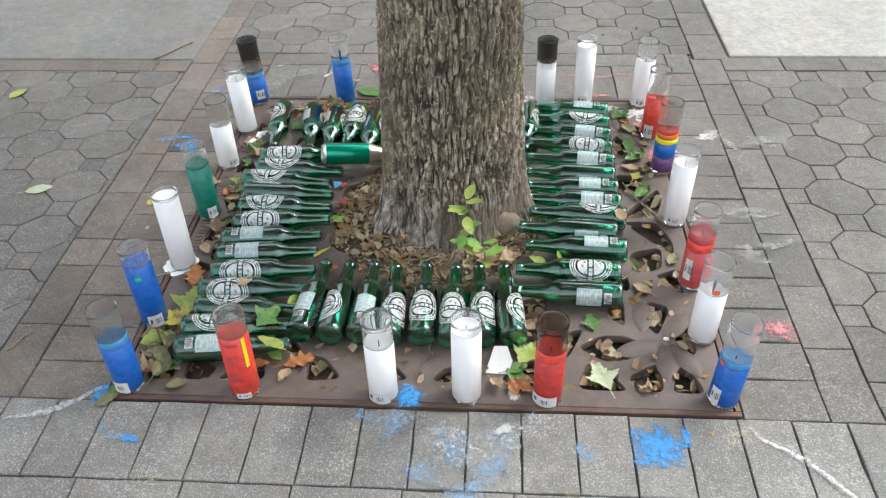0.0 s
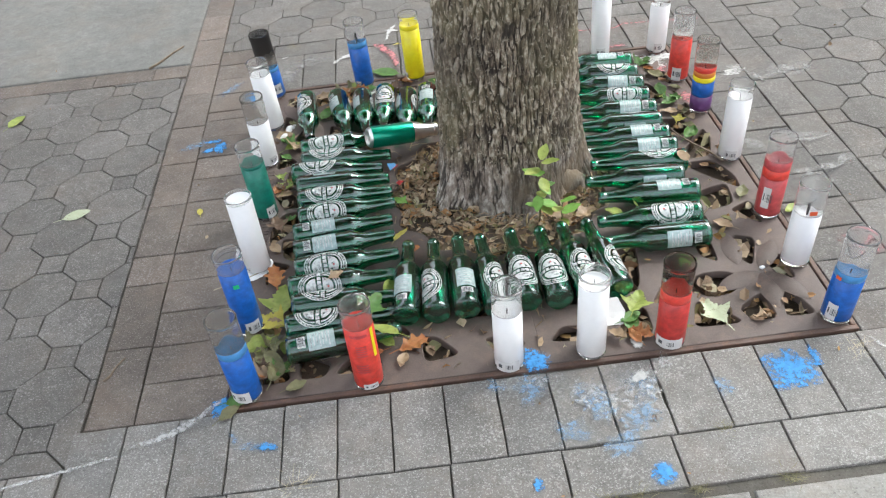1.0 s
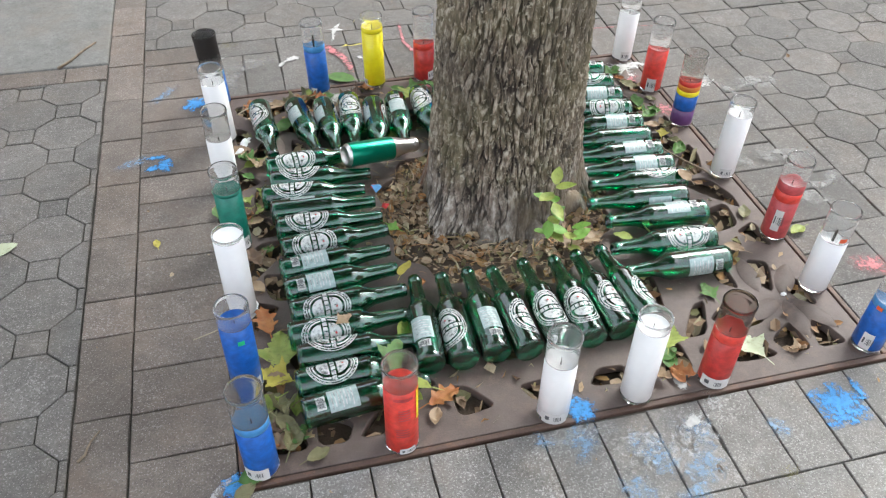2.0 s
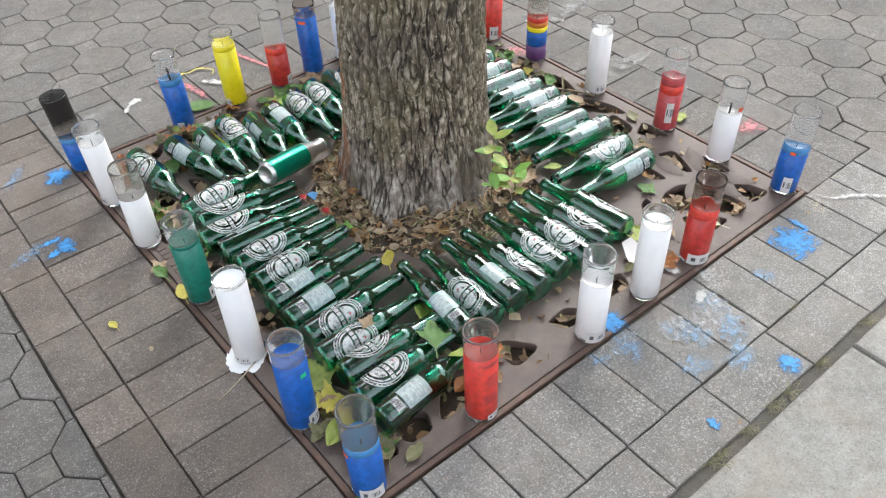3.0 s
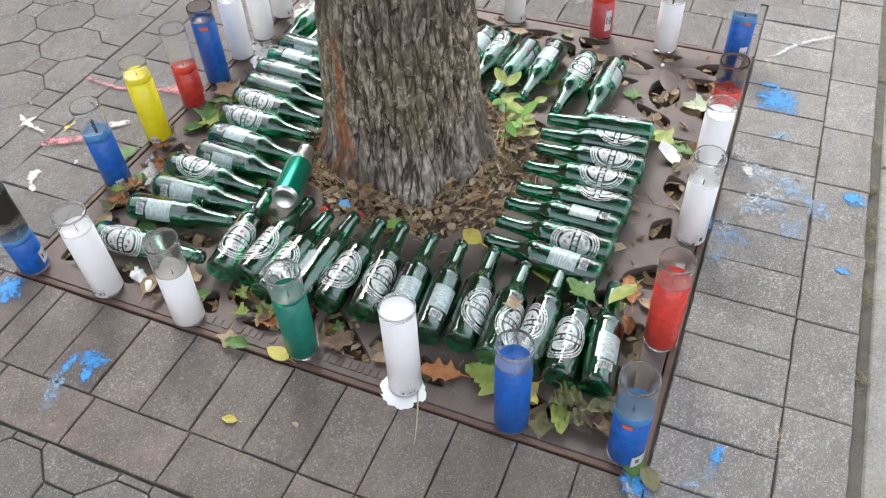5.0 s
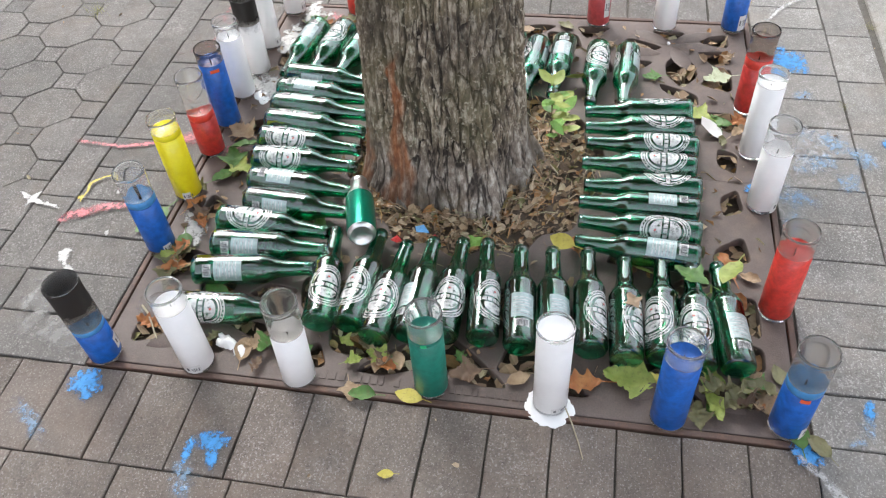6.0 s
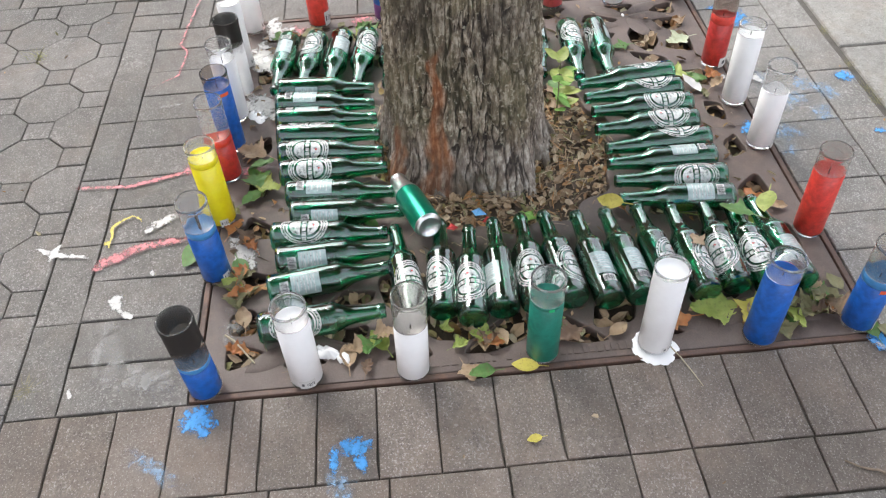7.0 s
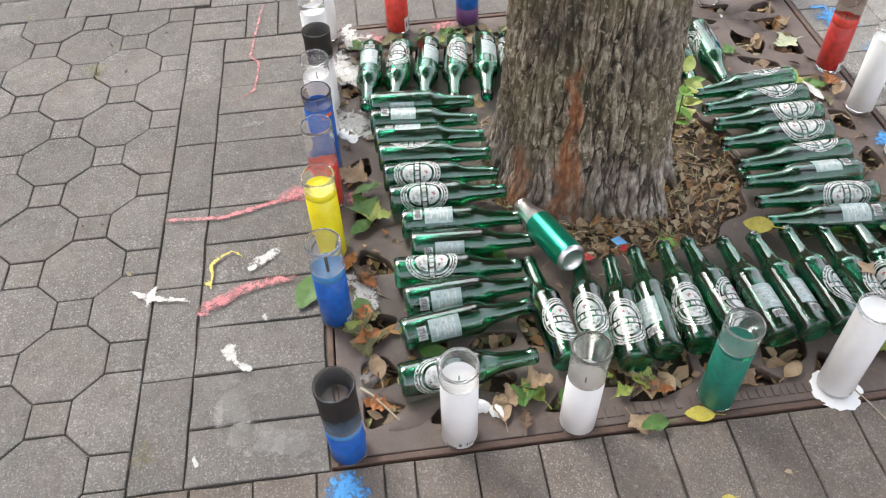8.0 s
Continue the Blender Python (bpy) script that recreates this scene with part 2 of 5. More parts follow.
def leaf_material(name, colors, rough=0.55, island=False):
    m, n, l, b = material(name, rough)
    v = world_coords(n, l)
    if island:
        g = n.new("ShaderNodeNewGeometry")
        base = ramp(n, l, g.outputs["Random Per Island"], [(i / max(1, len(colors) - 1), c) for i, c in enumerate(colors)])
    else:
        base = ramp(n, l, noise_tex(n, l, v, 38, 4, 0.6), [(0.3 + 0.4 * i / max(1, len(colors) - 1), c) for i, c in enumerate(colors)])
    spots = noise_tex(n, l, v, 150, 3)
    base = mix(n, l, ramp(n, l, spots, [(0.55, (0, 0, 0)), (0.75, (0.5, 0.5, 0.5))]), base, (0.12, 0.075, 0.035))
    l.new(base, b.inputs["Base Color"])
    bump(n, l, b, spots, 0.2, 0.001)
    return m


LEAF = {
    "green": leaf_material("green_leaf", [(0.05, 0.13, 0.025), (0.11, 0.22, 0.05)]),
    "fresh": leaf_material("fresh_green_leaf", [(0.13, 0.30, 0.04), (0.22, 0.40, 0.08)]),
    "yellow": leaf_material("yellow_leaf", [(0.42, 0.36, 0.05), (0.55, 0.47, 0.10)]),
    "lime": leaf_material("yellow_green_leaf", [(0.20, 0.27, 0.05), (0.36, 0.40, 0.10)]),
    "pale": leaf_material("pale_grey_green_leaf", [(0.38, 0.42, 0.27), (0.46, 0.50, 0.34)]),
    "olive": leaf_material("dull_olive_leaf", [(0.12, 0.12, 0.05), (0.22, 0.20, 0.10)]),
    "orange": leaf_material("orange_brown_leaf", [(0.32, 0.10, 0.03), (0.42, 0.19, 0.06)]),
    "tan": leaf_material("tan_dry_leaf", [(0.26, 0.17, 0.095), (0.40, 0.29, 0.18)]),
    "brown": leaf_material("brown_dry_leaf", [(0.11, 0.065, 0.04), (0.19, 0.12, 0.075)]),
}
LITTER = leaf_material("leaf_litter", [(0.15, 0.098, 0.06), (0.29, 0.20, 0.12), (0.42, 0.30, 0.18), (0.21, 0.14, 0.085), (0.54, 0.43, 0.29), (0.30, 0.20, 0.12), (0.43, 0.22, 0.08), (0.19, 0.19, 0.075), (0.48, 0.41, 0.28)], 0.7, True)


def stain_material(name, color, low, high, scale=55.0, most=0.9):
    """Paint soaked into rough concrete: patchy, the stone shows through."""
    m, n, l, b = material(name, 0.7)
    v = world_coords(n, l)
    edge = n.new("ShaderNodeAttribute")
    edge.attribute_name = "edge"
    patch = noise_tex(n, l, v, scale, 6, 0.7)
    s = n.new("ShaderNodeMath")
    s.operation = "ADD"
    wide = n.new("ShaderNodeMath")
    wide.operation = "MULTIPLY_ADD"
    wide.inputs[1].default_value, wide.inputs[2].default_value = 2.0, -0.5
    l.new(patch, wide.inputs[0])
    l.new(wide.outputs[0], s.inputs[0])
    l.new(edge.outputs["Fac"], s.inputs[1])
    cover = ramp(n, l, s.outputs[0], [(low, (0, 0, 0)), (high, (most, most, most))])
    l.new(cover, b.inputs["Alpha"])
    tone = noise_tex(n, l, v, 120, 3)
    l.new(ramp(n, l, tone, [(0.3, tuple(c * 0.8 for c in color)), (0.7, tuple(min(1, c * 1.15) for c in color))]), b.inputs["Base Color"])
    return m


STAIN = {
    "blue": stain_material("blue_paint_stain", (0.06, 0.30, 0.66), 0.42, 0.86, 100),
    "faint blue": stain_material("faint_blue_stain", (0.26, 0.40, 0.56), 0.66, 1.08, 80, 0.55),
    "red": stain_material("pink_red_stain", (0.58, 0.22, 0.23), 0.55, 1.05, 100, 0.8),
    "white": stain_material("white_wax_stain", (0.64, 0.63, 0.60), 0.52, 0.84, 70, 0.8),
    "chalk": stain_material("faint_chalk", (0.66, 0.65, 0.63), 0.50, 1.0, 90, 0.6),
    "fleck": stain_material("white_wax_flecks", (0.60, 0.59, 0.57), 0.84, 1.08, 120, 0.45),
    "grey": stain_material("grey_wax_stain", (0.34, 0.33, 0.315), 0.62, 1.0, 40, 0.55),
    "yellow": stain_material("yellow_wax_stain", (0.62, 0.52, 0.12), 0.64, 0.74, 70),
}

# brick for the added walls that stand out of view
BLOCKER_BRICK, fan, fal, fab = material("blocker_brick", 0.85)
brick = fan.new("ShaderNodeTexBrick")
brick.inputs["Scale"].default_value = 4.0
brick.inputs["Color1"].default_value, brick.inputs["Color2"].default_value, brick.inputs["Mortar"].default_value = (0.22, 0.11, 0.08, 1), (0.17, 0.09, 0.07, 1), (0.25, 0.23, 0.2, 1)
fal.new(coords(fan, fal, "Object"), brick.inputs["Vector"])
fal.new(brick.outputs["Color"], fab.inputs["Base Color"])


# ---- building helpers ----
def mesh_of(name, verts, faces, mat, smooth=False):
    me = bpy.data.meshes.new(name)
    me.from_pydata(verts, [], faces)
    me.materials.append(mat)
    if smooth:
        me.polygons.foreach_set("use_smooth", [True] * len(me.polygons))
    me.update()
    return me


def part(name, me, parent, label=""):
    ob = new(name, me)
    ob.parent = parent
    return tagged(ob, label) if label else ob


def revolve(name, profile, mat, n=28, smooth=True):
    """A turned solid from (radius, height) pairs; a radius of 0 closes it."""
    verts, faces, rings = [], [], []
    for r, h in profile:
        if r <= 1e-6:
            rings.append([len(verts)])
            verts.append((0, 0, h))
        else:
            rings.append(list(range(len(verts), len(verts) + n)))
            verts += [(r * math.cos(2 * math.pi * i / n), r * math.sin(2 * math.pi * i / n), h) for i in range(n)]
    for a, b in zip(rings, rings[1:]):
        for i in range(n):
            j = (i + 1) % n
            if len(a) == 1 and len(b) == 1:
                continue
            if len(a) == 1:
                faces.append((a[0], b[j], b[i]))
            elif len(b) == 1:
                faces.append((a[i], a[j], b[0]))
            else:
                faces.append((a[i], a[j], b[j], b[i]))
    return mesh_of(name, verts, faces, mat, smooth)


def wrap(name, pieces, radius, mat):
    """Flat pieces given as (points, faces) in (angle, height), laid on a cylinder."""
    verts, faces = [], []
    for pts, fs in pieces:
        k = len(verts)
        verts += [(radius * math.cos(a), radius * math.sin(a), h) for a, h in pts]
        faces += [tuple(k + i for i in f) for f in fs]
    return mesh_of(name, verts, faces, mat, True)


def patch(a0, a1, h0, h1, n=8):
    pts = [(a0 + (a1 - a0) * i / n, h) for h in (h0, h1) for i in range(n + 1)]
    return pts, [(i, i + 1, n + 2 + i, n + 1 + i) for i in range(n)]


def ring(ca, ch, ra, rh, inner, start=0.0, end=2 * math.pi, n=36):
    pts = []
    for k in range(n + 1):
        t = start + (end - start) * k / n
        pts += [(ca + ra * s * math.cos(t), ch + rh * s * math.sin(t)) for s in (inner, 1.0)]
    return pts, [(2 * k, 2 * k + 1, 2 * k + 3, 2 * k + 2) for k in range(n)]


def chaikin(poly, rounds=3, cut=0.25):
    for _ in range(rounds):
        poly = [p for a, b in zip(poly, poly[1:] + poly[:1]) for p in
                (((1 - cut) * a[0] + cut * b[0], (1 - cut) * a[1] + cut * b[1]), (cut * a[0] + (1 - cut) * b[0], cut * a[1] + (1 - cut) * b[1]))]
    return poly


def plate(name, polys, thick, bevel, mat):
    """A flat plate with openings: the first outline less the others, top at z = 0."""
    cu = bpy.data.curves.new(name, "CURVE")
    cu.dimensions, cu.fill_mode = "2D", "BOTH"
    cu.extrude, cu.bevel_depth, cu.bevel_resolution = thick / 2 - bevel, bevel, 1
    for poly in polys:
        sp = cu.splines.new("POLY")
        sp.points.add(len(poly) - 1)
        for p, (x, y) in zip(sp.points, poly):
            p.co = (x, y, 0, 1)
        sp.use_cyclic_u = True
    tmp = new("plate", cu)
    me = bpy.data.meshes.new_from_object(tmp.evaluated_get(bpy.context.evaluated_depsgraph_get()))
    bpy.data.objects.remove(tmp)
    bpy.data.curves.remove(cu)
    me.transform(Matrix.Translation((0, 0, -thick / 2)))
    me.materials.clear()
    me.materials.append(mat)
    me.name = name
    return me


def clip(poly, x0, x1, y0, y1):
    """A polygon cut to a rectangle."""
    for axis, bound, sign in ((0, x0, 1), (0, x1, -1), (1, y0, 1), (1, y1, -1)):
        done = []
        for a, b in zip(poly, poly[1:] + poly[:1]):
            da, db = sign * (a[axis] - bound), sign * (b[axis] - bound)
            if da >= 0:
                done.append(a)
            if da * db < 0:
                f = da / (da - db)
                done.append((a[0] + f * (b[0] - a[0]), a[1] + f * (b[1] - a[1])))
        poly = done
        if len(poly) < 3:
            return []
    return poly


def inset(poly, d):
    """A convex polygon, counter-clockwise, drawn in by d."""
    out_ = []
    n = len(poly)
    for i in range(n):
        p, q, r = Vector(poly[i - 1]), Vector(poly[i]), Vector(poly[(i + 1) % n])
        e, f = (q - p), (r - q)
        if e.length < 1e-6 or f.length < 1e-6:
            out_.append(tuple(q))
            continue
        e.normalize(), f.normalize()
        ne, nf = Vector((-e.y, e.x)), Vector((-f.y, f.x))
        k = max(0.35, 1 + ne.dot(nf))
        out_.append(tuple(q + (ne + nf) * (d / k)))
    return out_


def area(poly):
    return 0.5 * sum(a[0] * b[1] - b[0] * a[1] for a, b in zip(poly, poly[1:] + poly[:1]))


def paver_mesh(name, poly, mat, gap=0.0009, edge=0.0021, depth=0.05, rag=0):
    if rag:
        rnd = random.Random(rag)
        worn = []
        for p, q in zip(poly, poly[1:] + poly[:1]):
            d = Vector(q) - Vector(p)
            k = max(1, min(4, round(d.length / 0.045)))
            out_ = Vector((d.y, -d.x)).normalized() if d.length > 1e-6 else Vector((0, 0))
            for i in range(k):
                c = Vector(p) + d * ((i + (rnd.uniform(-0.25, 0.25) if i else 0)) / k)
                worn.append(tuple(c - out_ * abs(rnd.gauss(0, 0.0011)) * (1 if i else 0.5)))
        poly = worn
    rings = [(inset(poly, gap), -depth), (inset(poly, gap), -edge), (inset(poly, gap + edge * 0.45), -edge * 0.25), (inset(poly, gap + edge * 1.3), 0.0)]
    n = len(poly)
    verts = [(x, y, z) for r, z in rings for x, y in r]
    faces = [(k * n + i, k * n + (i + 1) % n, (k + 1) * n + (i + 1) % n, (k + 1) * n + i) for k in range(3) for i in range(n)]
    faces.append(tuple(3 * n + i for i in range(n)))
    return mesh_of(name, verts, faces, mat)


# ---- ground, slabs and bedding ----
PIT = 0.612


def frame_sheet(name, hole, size, z, mat):
    a, b = hole, size
    xs = (-b, -a, a, b)
    verts = [(x, y, z) for y in xs for x in xs]
    faces = [(4 * j + i, 4 * j + i + 1, 4 * j + i + 5, 4 * j + i + 4) for j in range(3) for i in range(3) if (i, j) != (1, 1)]
    return new(name, mesh_of(name, verts, faces, mat))


ground = tagged(frame_sheet("ground", PIT, 400.0, -0.03, SLAB), "grey concrete ground reaching far around the tree pit", "ground", kind="structure")
pavement = tagged(frame_sheet("pavement", PIT, 1.95, -0.0075, SAND), "grey concrete paver pavement with dark sandy joints", "pavement", kind="structure")


def slab(x0, x1, y0, y1, top, mat, label):
    poly = [(x0, y0), (x1, y0), (x1, y1), (x0, y1)]
    ob = new("concrete_slab", paver_mesh("concrete_slab", poly, mat, 0.004, 0.006, 0.06))
    ob.location.z = top
    return tagged(ob, label, "slab", kind="structure")


slab(-3.2, -0.882, 0.868, 3.2, 0.001, WORN_SLAB, "grey worn concrete sidewalk slab beside the pavers")
slab(0.903, 3.2, 0.905, 3.2, 0.003, PALE_SLAB, "pale cream concrete sidewalk slab beside the pavers")
for x0, x1 in ((-3.2, -1.35), (-1.35, 0.28), (0.28, 1.75), (1.75, 3.2)):
    slab(x0, x1, -2.4, -0.914, -0.001, SLAB, "grey concrete kerbside slab along the pavers")

# plain unseen walls added round the pit to block low sky and shape reflections
for k, (wx, wy, wl_, wd, wh) in enumerate(((0, 11, 40, 0.4, 9.5), (0, -15, 40, 0.4, 5.0), (20.2, -2, 0.4, 26, 10.5), (-20.2, -2, 0.4, 26, 5.0))):
    wall = new(f"blocker_wall_{k + 1}", paver_mesh("wall", [(-wl_ / 2, -wd / 2), (wl_ / 2, -wd / 2), (wl_ / 2, wd / 2), (-wl_ / 2, wd / 2)], BLOCKER_BRICK, 0.0, 0.01, wh + 0.1))
    wall.location = (wx, wy, wh)
    tagged(wall, "unseen plain brown brick wall added to block low sky", "wall", kind="structure")

# soil in the tree pit, heaped towards the trunk
TX, TY = 0.036, 0.066
sv, sf, N = [], [], 56
for j in range(N + 1):
    for i in range(N + 1):
        x, y = -PIT + 2 * PIT * i / N, -PIT + 2 * PIT * j / N
        d = math.hypot(x - TX, y - TY)
        z = -0.030 + 0.010 * max(0.0, min(1.0, (0.42 - d) / 0.2)) + 0.008 * noise.noise((x * 14, y * 14, 3.0))
        sv.append((x, y, z))
sf = [(j * (N + 1) + i, j * (N + 1) + i + 1, (j + 1) * (N + 1) + i + 1, (j + 1) * (N + 1) + i) for j in range(N) for i in range(N)]
soil = tagged(new("soil", mesh_of("soil", sv, sf, SOIL, True)), "brown bare soil of the tree pit under the grate", "soil", kind="structure")


# ---- cast-iron tree grate ----
grate = tagged(new("tree_grate"), "brown cast-iron tree grate with leaf-shaped openings set in the pavement", "tree grate")
EDGE = 0.596


def openings():
    """The openings of the front right quarter, in metres from the grate's centre."""
    yield [(0.325, -0.440), (0.372, -0.408), (0.415, -0.408), (0.450, -0.432), (0.415, -0.468), (0.372, -0.474)]
    yield [(0.312, -0.551), (0.336, -0.486), (0.368, -0.505), (0.404, -0.553)]
    yield [(0.414, -0.517), (0.472, -0.482), (0.474, -0.552), (0.428, -0.554)]
    yield [(0.494, -0.553), (0.514, -0.490), (0.536, -0.500), (0.552, -0.553)]
    yield [(0.516, -0.396), (0.556, -0.376), (0.556, -0.448), (0.530, -0.444)]
    yield [(0.478, -0.300), (0.520, -0.318), (0.486, -0.396), (0.464, -0.362)]
    yield [(0.464, -0.014), (0.536, -0.014), (0.560, -0.080), (0.556, -0.128), (0.500, -0.066)]
    yield [(0.462, -0.130), (0.530, -0.112), (0.522, -0.184), (0.462, -0.198)]
    yield [(0.510, -0.210), (0.562, -0.186), (0.560, -0.268), (0.528, -0.238)]
    yield [(0.160, -0.540), (0.196, -0.492), (0.228, -0.484), (0.226, -0.550)]
    yield [(0.026, -0.540), (0.052, -0.506), (0.102, -0.510), (0.086, -0.548)]
    yield [(0.395, -0.285), (0.425, -0.298), (0.420, -0.372), (0.388, -0.345)]
    yield [(0.250, -0.470), (0.300, -0.400), (0.330, -0.392), (0.296, -0.470)]
    yield [(0.350, -0.240), (0.440, -0.215), (0.440, -0.262), (0.372, -0.278)]
    yield [(0.350, -0.090), (0.432, -0.060), (0.436, -0.130), (0.362, -0.160)]
    yield [(0.060, -0.360), (0.130, -0.345), (0.140, -0.440), (0.050, -0.440)]
    yield [(0.190, -0.320), (0.260, -0.290), (0.235, -0.420), (0.180, -0.430)]


def swell(hole, f=1.18):
    cx, cy = sum(p[0] for p in hole) / len(hole), sum(p[1] for p in hole) / len(hole)
    return [(cx + f * (x - cx), cy + f * (y - cy)) for x, y in hole]


def inner_radius(t):
    return 0.268 + 0.012 * math.cos(14 * t)


for sx in (1, -1):
    outline = [(sx * 0.0015, -EDGE), (sx * EDGE, -EDGE), (sx * EDGE, EDGE), (sx * 0.0015, EDGE)]
    outline += [(sx * max(0.0015, inner_radius(t) * math.cos(t)), inner_radius(t) * math.sin(t)) for t in (math.pi / 2 - math.pi * k / 60 for k in range(61))]
    holes = [[(sx * x, sy * y) for x, y in chaikin(swell(hole), 3, 0.16)] for hole in openings() for sy in (1, -1)]
    half = part("grate_half", plate("grate_half", [outline] + holes, 0.022, 0.002, IRON), grate)

# raised petals cast on the plate, round the hubs in the corners


def petal_mesh(length, width, rise):
    n, verts, faces = 12, [], []
    for k in range(n + 1):
        s = k / n
        w = width / 2 * math.sin(math.pi * s) ** 0.75
        verts += [(length * s, -w, 0.0), (length * s, 0, rise * math.sin(math.pi * s) ** 0.5), (length * s, w, 0.0)]
    for k in range(n):
        for c in (0, 1):
            a = 3 * k + c
            faces.append((a, a + 3, a + 4, a + 1))
    return mesh_of("petal", verts, faces, IRON, True)


PETAL = petal_mesh(0.108, 0.042, 0.008)
for sx in (1, -1):
    for sy in (1, -1):
        for px, py, turn in ((0.495, -0.418, 55), (0.492, -0.425, -92), (0.488, -0.420, -158), (0.455, -0.395, 84), (0.508, -0.425, -62)):
            p = part("petal", PETAL, grate)
            d = Vector((sx * math.cos(radians(turn)), sy * math.sin(radians(turn)), 0))
            p.matrix_basis = Matrix.Translation((sx * px, sy * py, 0.0005)) @ Matrix.Rotation(math.atan2(d.y, d.x), 4, "Z")


def box_mesh(name, sx, sy, sz, mat, edge=0.0015):
    poly = [(-sx / 2, -sy / 2), (sx / 2, -sy / 2), (sx / 2, sy / 2), (-sx / 2, sy / 2)]
    return paver_mesh(name, poly, mat, 0.0, edge, sz)


for k, (rx, ry, turn) in enumerate(((0, -0.606, 0), (0, 0.606, 0), (-0.606, 0, 90), (0.606, 0, 90))):
    rail = part("frame_rail", box_mesh("frame_rail", 1.222 if k < 2 else 1.20, 0.011, 0.04, RUST), grate, "rusty steel edge rail")
    rail.matrix_basis = pose(rx, ry, 0.002, 0, 0, turn)
# raised foundry lettering on the rim, worn past reading
lv, lf = [], []
ly = 0.19
while ly > -0.17:
    w = random.choice((0.006, 0.009, 0.009, 0.012))
    if random.random() < 0.86:
        k = len(lv)
        lv += [(x, y, z) for z in (0.0, 0.0018) for x, y in ((-0.585, ly - w), (-0.568, ly - w), (-0.568, ly), (-0.585, ly))]
        lf += [(k + 4, k + 5, k + 6, k + 7)] + [(k + i, k + (i + 1) % 4, k + 4 + (i + 1) % 4, k + 4 + i) for i in range(4)]
    ly -= w + 0.005
tagged(part("cast_lettering", mesh_of("cast_lettering", lv, lf, IRON), grate), kind="stuff")


# ---- tree trunk ----
def trunk_radius(z):
    base = 0.143 + 0.034 * math.exp(-max(0.0, z) / 0.45)
    return base + 0.022 * math.exp(-max(0.0, z + 0.02) / 0.05)


def trunk_mesh():
    n = 620
    zs = [-0.05 + 0.0036 * k for k in range(222)] + [0.765 + 0.035 * k for k in range(52)]
    verts, ridge_v, scar_v, foot_v = [], [], [], []
    for z in zs:
        r0 = trunk_radius(z)
        flare = math.exp(-max(0.0, z) / 0.1)
        for i in range(n):
            t = 2 * math.pi * i / n
            c, s = math.cos(t), math.sin(t)
            r = r0 * (1 + 0.025 * math.sin(2 * t + 0.6) + 0.018 * math.sin(3 * t + 1.9 + z))
            r += flare * (0.013 * math.cos(5 * t + 0.5) + 0.009 * math.cos(8 * t + 2.0) + 0.014 * noise.noise((c * 3, s * 3, 7)))
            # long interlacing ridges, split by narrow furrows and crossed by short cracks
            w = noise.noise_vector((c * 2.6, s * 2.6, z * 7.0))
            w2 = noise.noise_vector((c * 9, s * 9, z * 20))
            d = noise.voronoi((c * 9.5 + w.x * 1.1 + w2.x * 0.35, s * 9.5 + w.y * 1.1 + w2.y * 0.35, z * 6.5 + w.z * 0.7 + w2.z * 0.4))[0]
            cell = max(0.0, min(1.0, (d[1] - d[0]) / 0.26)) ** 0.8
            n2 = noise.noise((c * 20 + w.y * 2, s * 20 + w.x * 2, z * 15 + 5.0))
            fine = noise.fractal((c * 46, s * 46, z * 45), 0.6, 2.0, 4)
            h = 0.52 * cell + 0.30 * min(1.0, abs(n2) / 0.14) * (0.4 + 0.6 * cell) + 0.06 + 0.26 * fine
            ang = (t - 2.72 + math.pi) % (2 * math.pi) - math.pi
            jag = 0.16 * noise.noise((z * 9, 1.0, 2.0)) + 0.10 * noise.noise((z * 26, t * 3, 5.0))
            sc = max(0.0, 1 - abs(ang + jag) / (0.10 + 0.13 * max(0.0, 0.2 - z) / 0.2)) * max(0.0, min(1.0, (0.34 - z + 0.16 * noise.noise((z * 22, t * 6, 3.0))) / 0.14))
            sc = max(sc, 0.8 * max(0.0, 1 - abs(ang + 0.62 + jag) / 0.16) * max(0.0, min(1.0, (0.13 - z) / 0.06)))
            sc = min(1.0, sc * 2.6) * (0.72 + 0.6 * noise.noise((c * 16, s * 16, z * 14)))
            sc = max(0.0, min(1.0, sc))
            ft = max(0.0, min(1.0, (0.145 - z + 0.05 * noise.noise((c * 6, s * 6, 1.0))) / 0.07)) * 0.8
            depth = 0.0125 * (1 - 0.5 * ft) * (1 - 0.7 * sc)
            r += depth * (max(-0.2, h) - 0.7)
            verts.append((TX + r * c + 0.004 * z, TY + r * s, z))
            # drives the bark colour too: low values are painted as shaded furrows
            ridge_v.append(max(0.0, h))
            scar_v.append(sc)
            foot_v.append(ft)
    m = len(zs)
    faces = [(j * n + i, j * n + (i + 1) % n, (j + 1) * n + (i + 1) % n, (j + 1) * n + i) for j in range(m - 1) for i in range(n)]
    faces.append(tuple((m - 1) * n + i for i in range(n)))
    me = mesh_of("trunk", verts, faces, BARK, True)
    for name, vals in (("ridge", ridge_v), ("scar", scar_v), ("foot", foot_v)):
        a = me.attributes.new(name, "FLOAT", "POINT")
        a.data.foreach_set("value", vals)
    return me


tree = tagged(new("tree"), "tree trunk with deeply furrowed grey-brown bark and a reddish scar", "tree")
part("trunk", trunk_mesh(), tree)


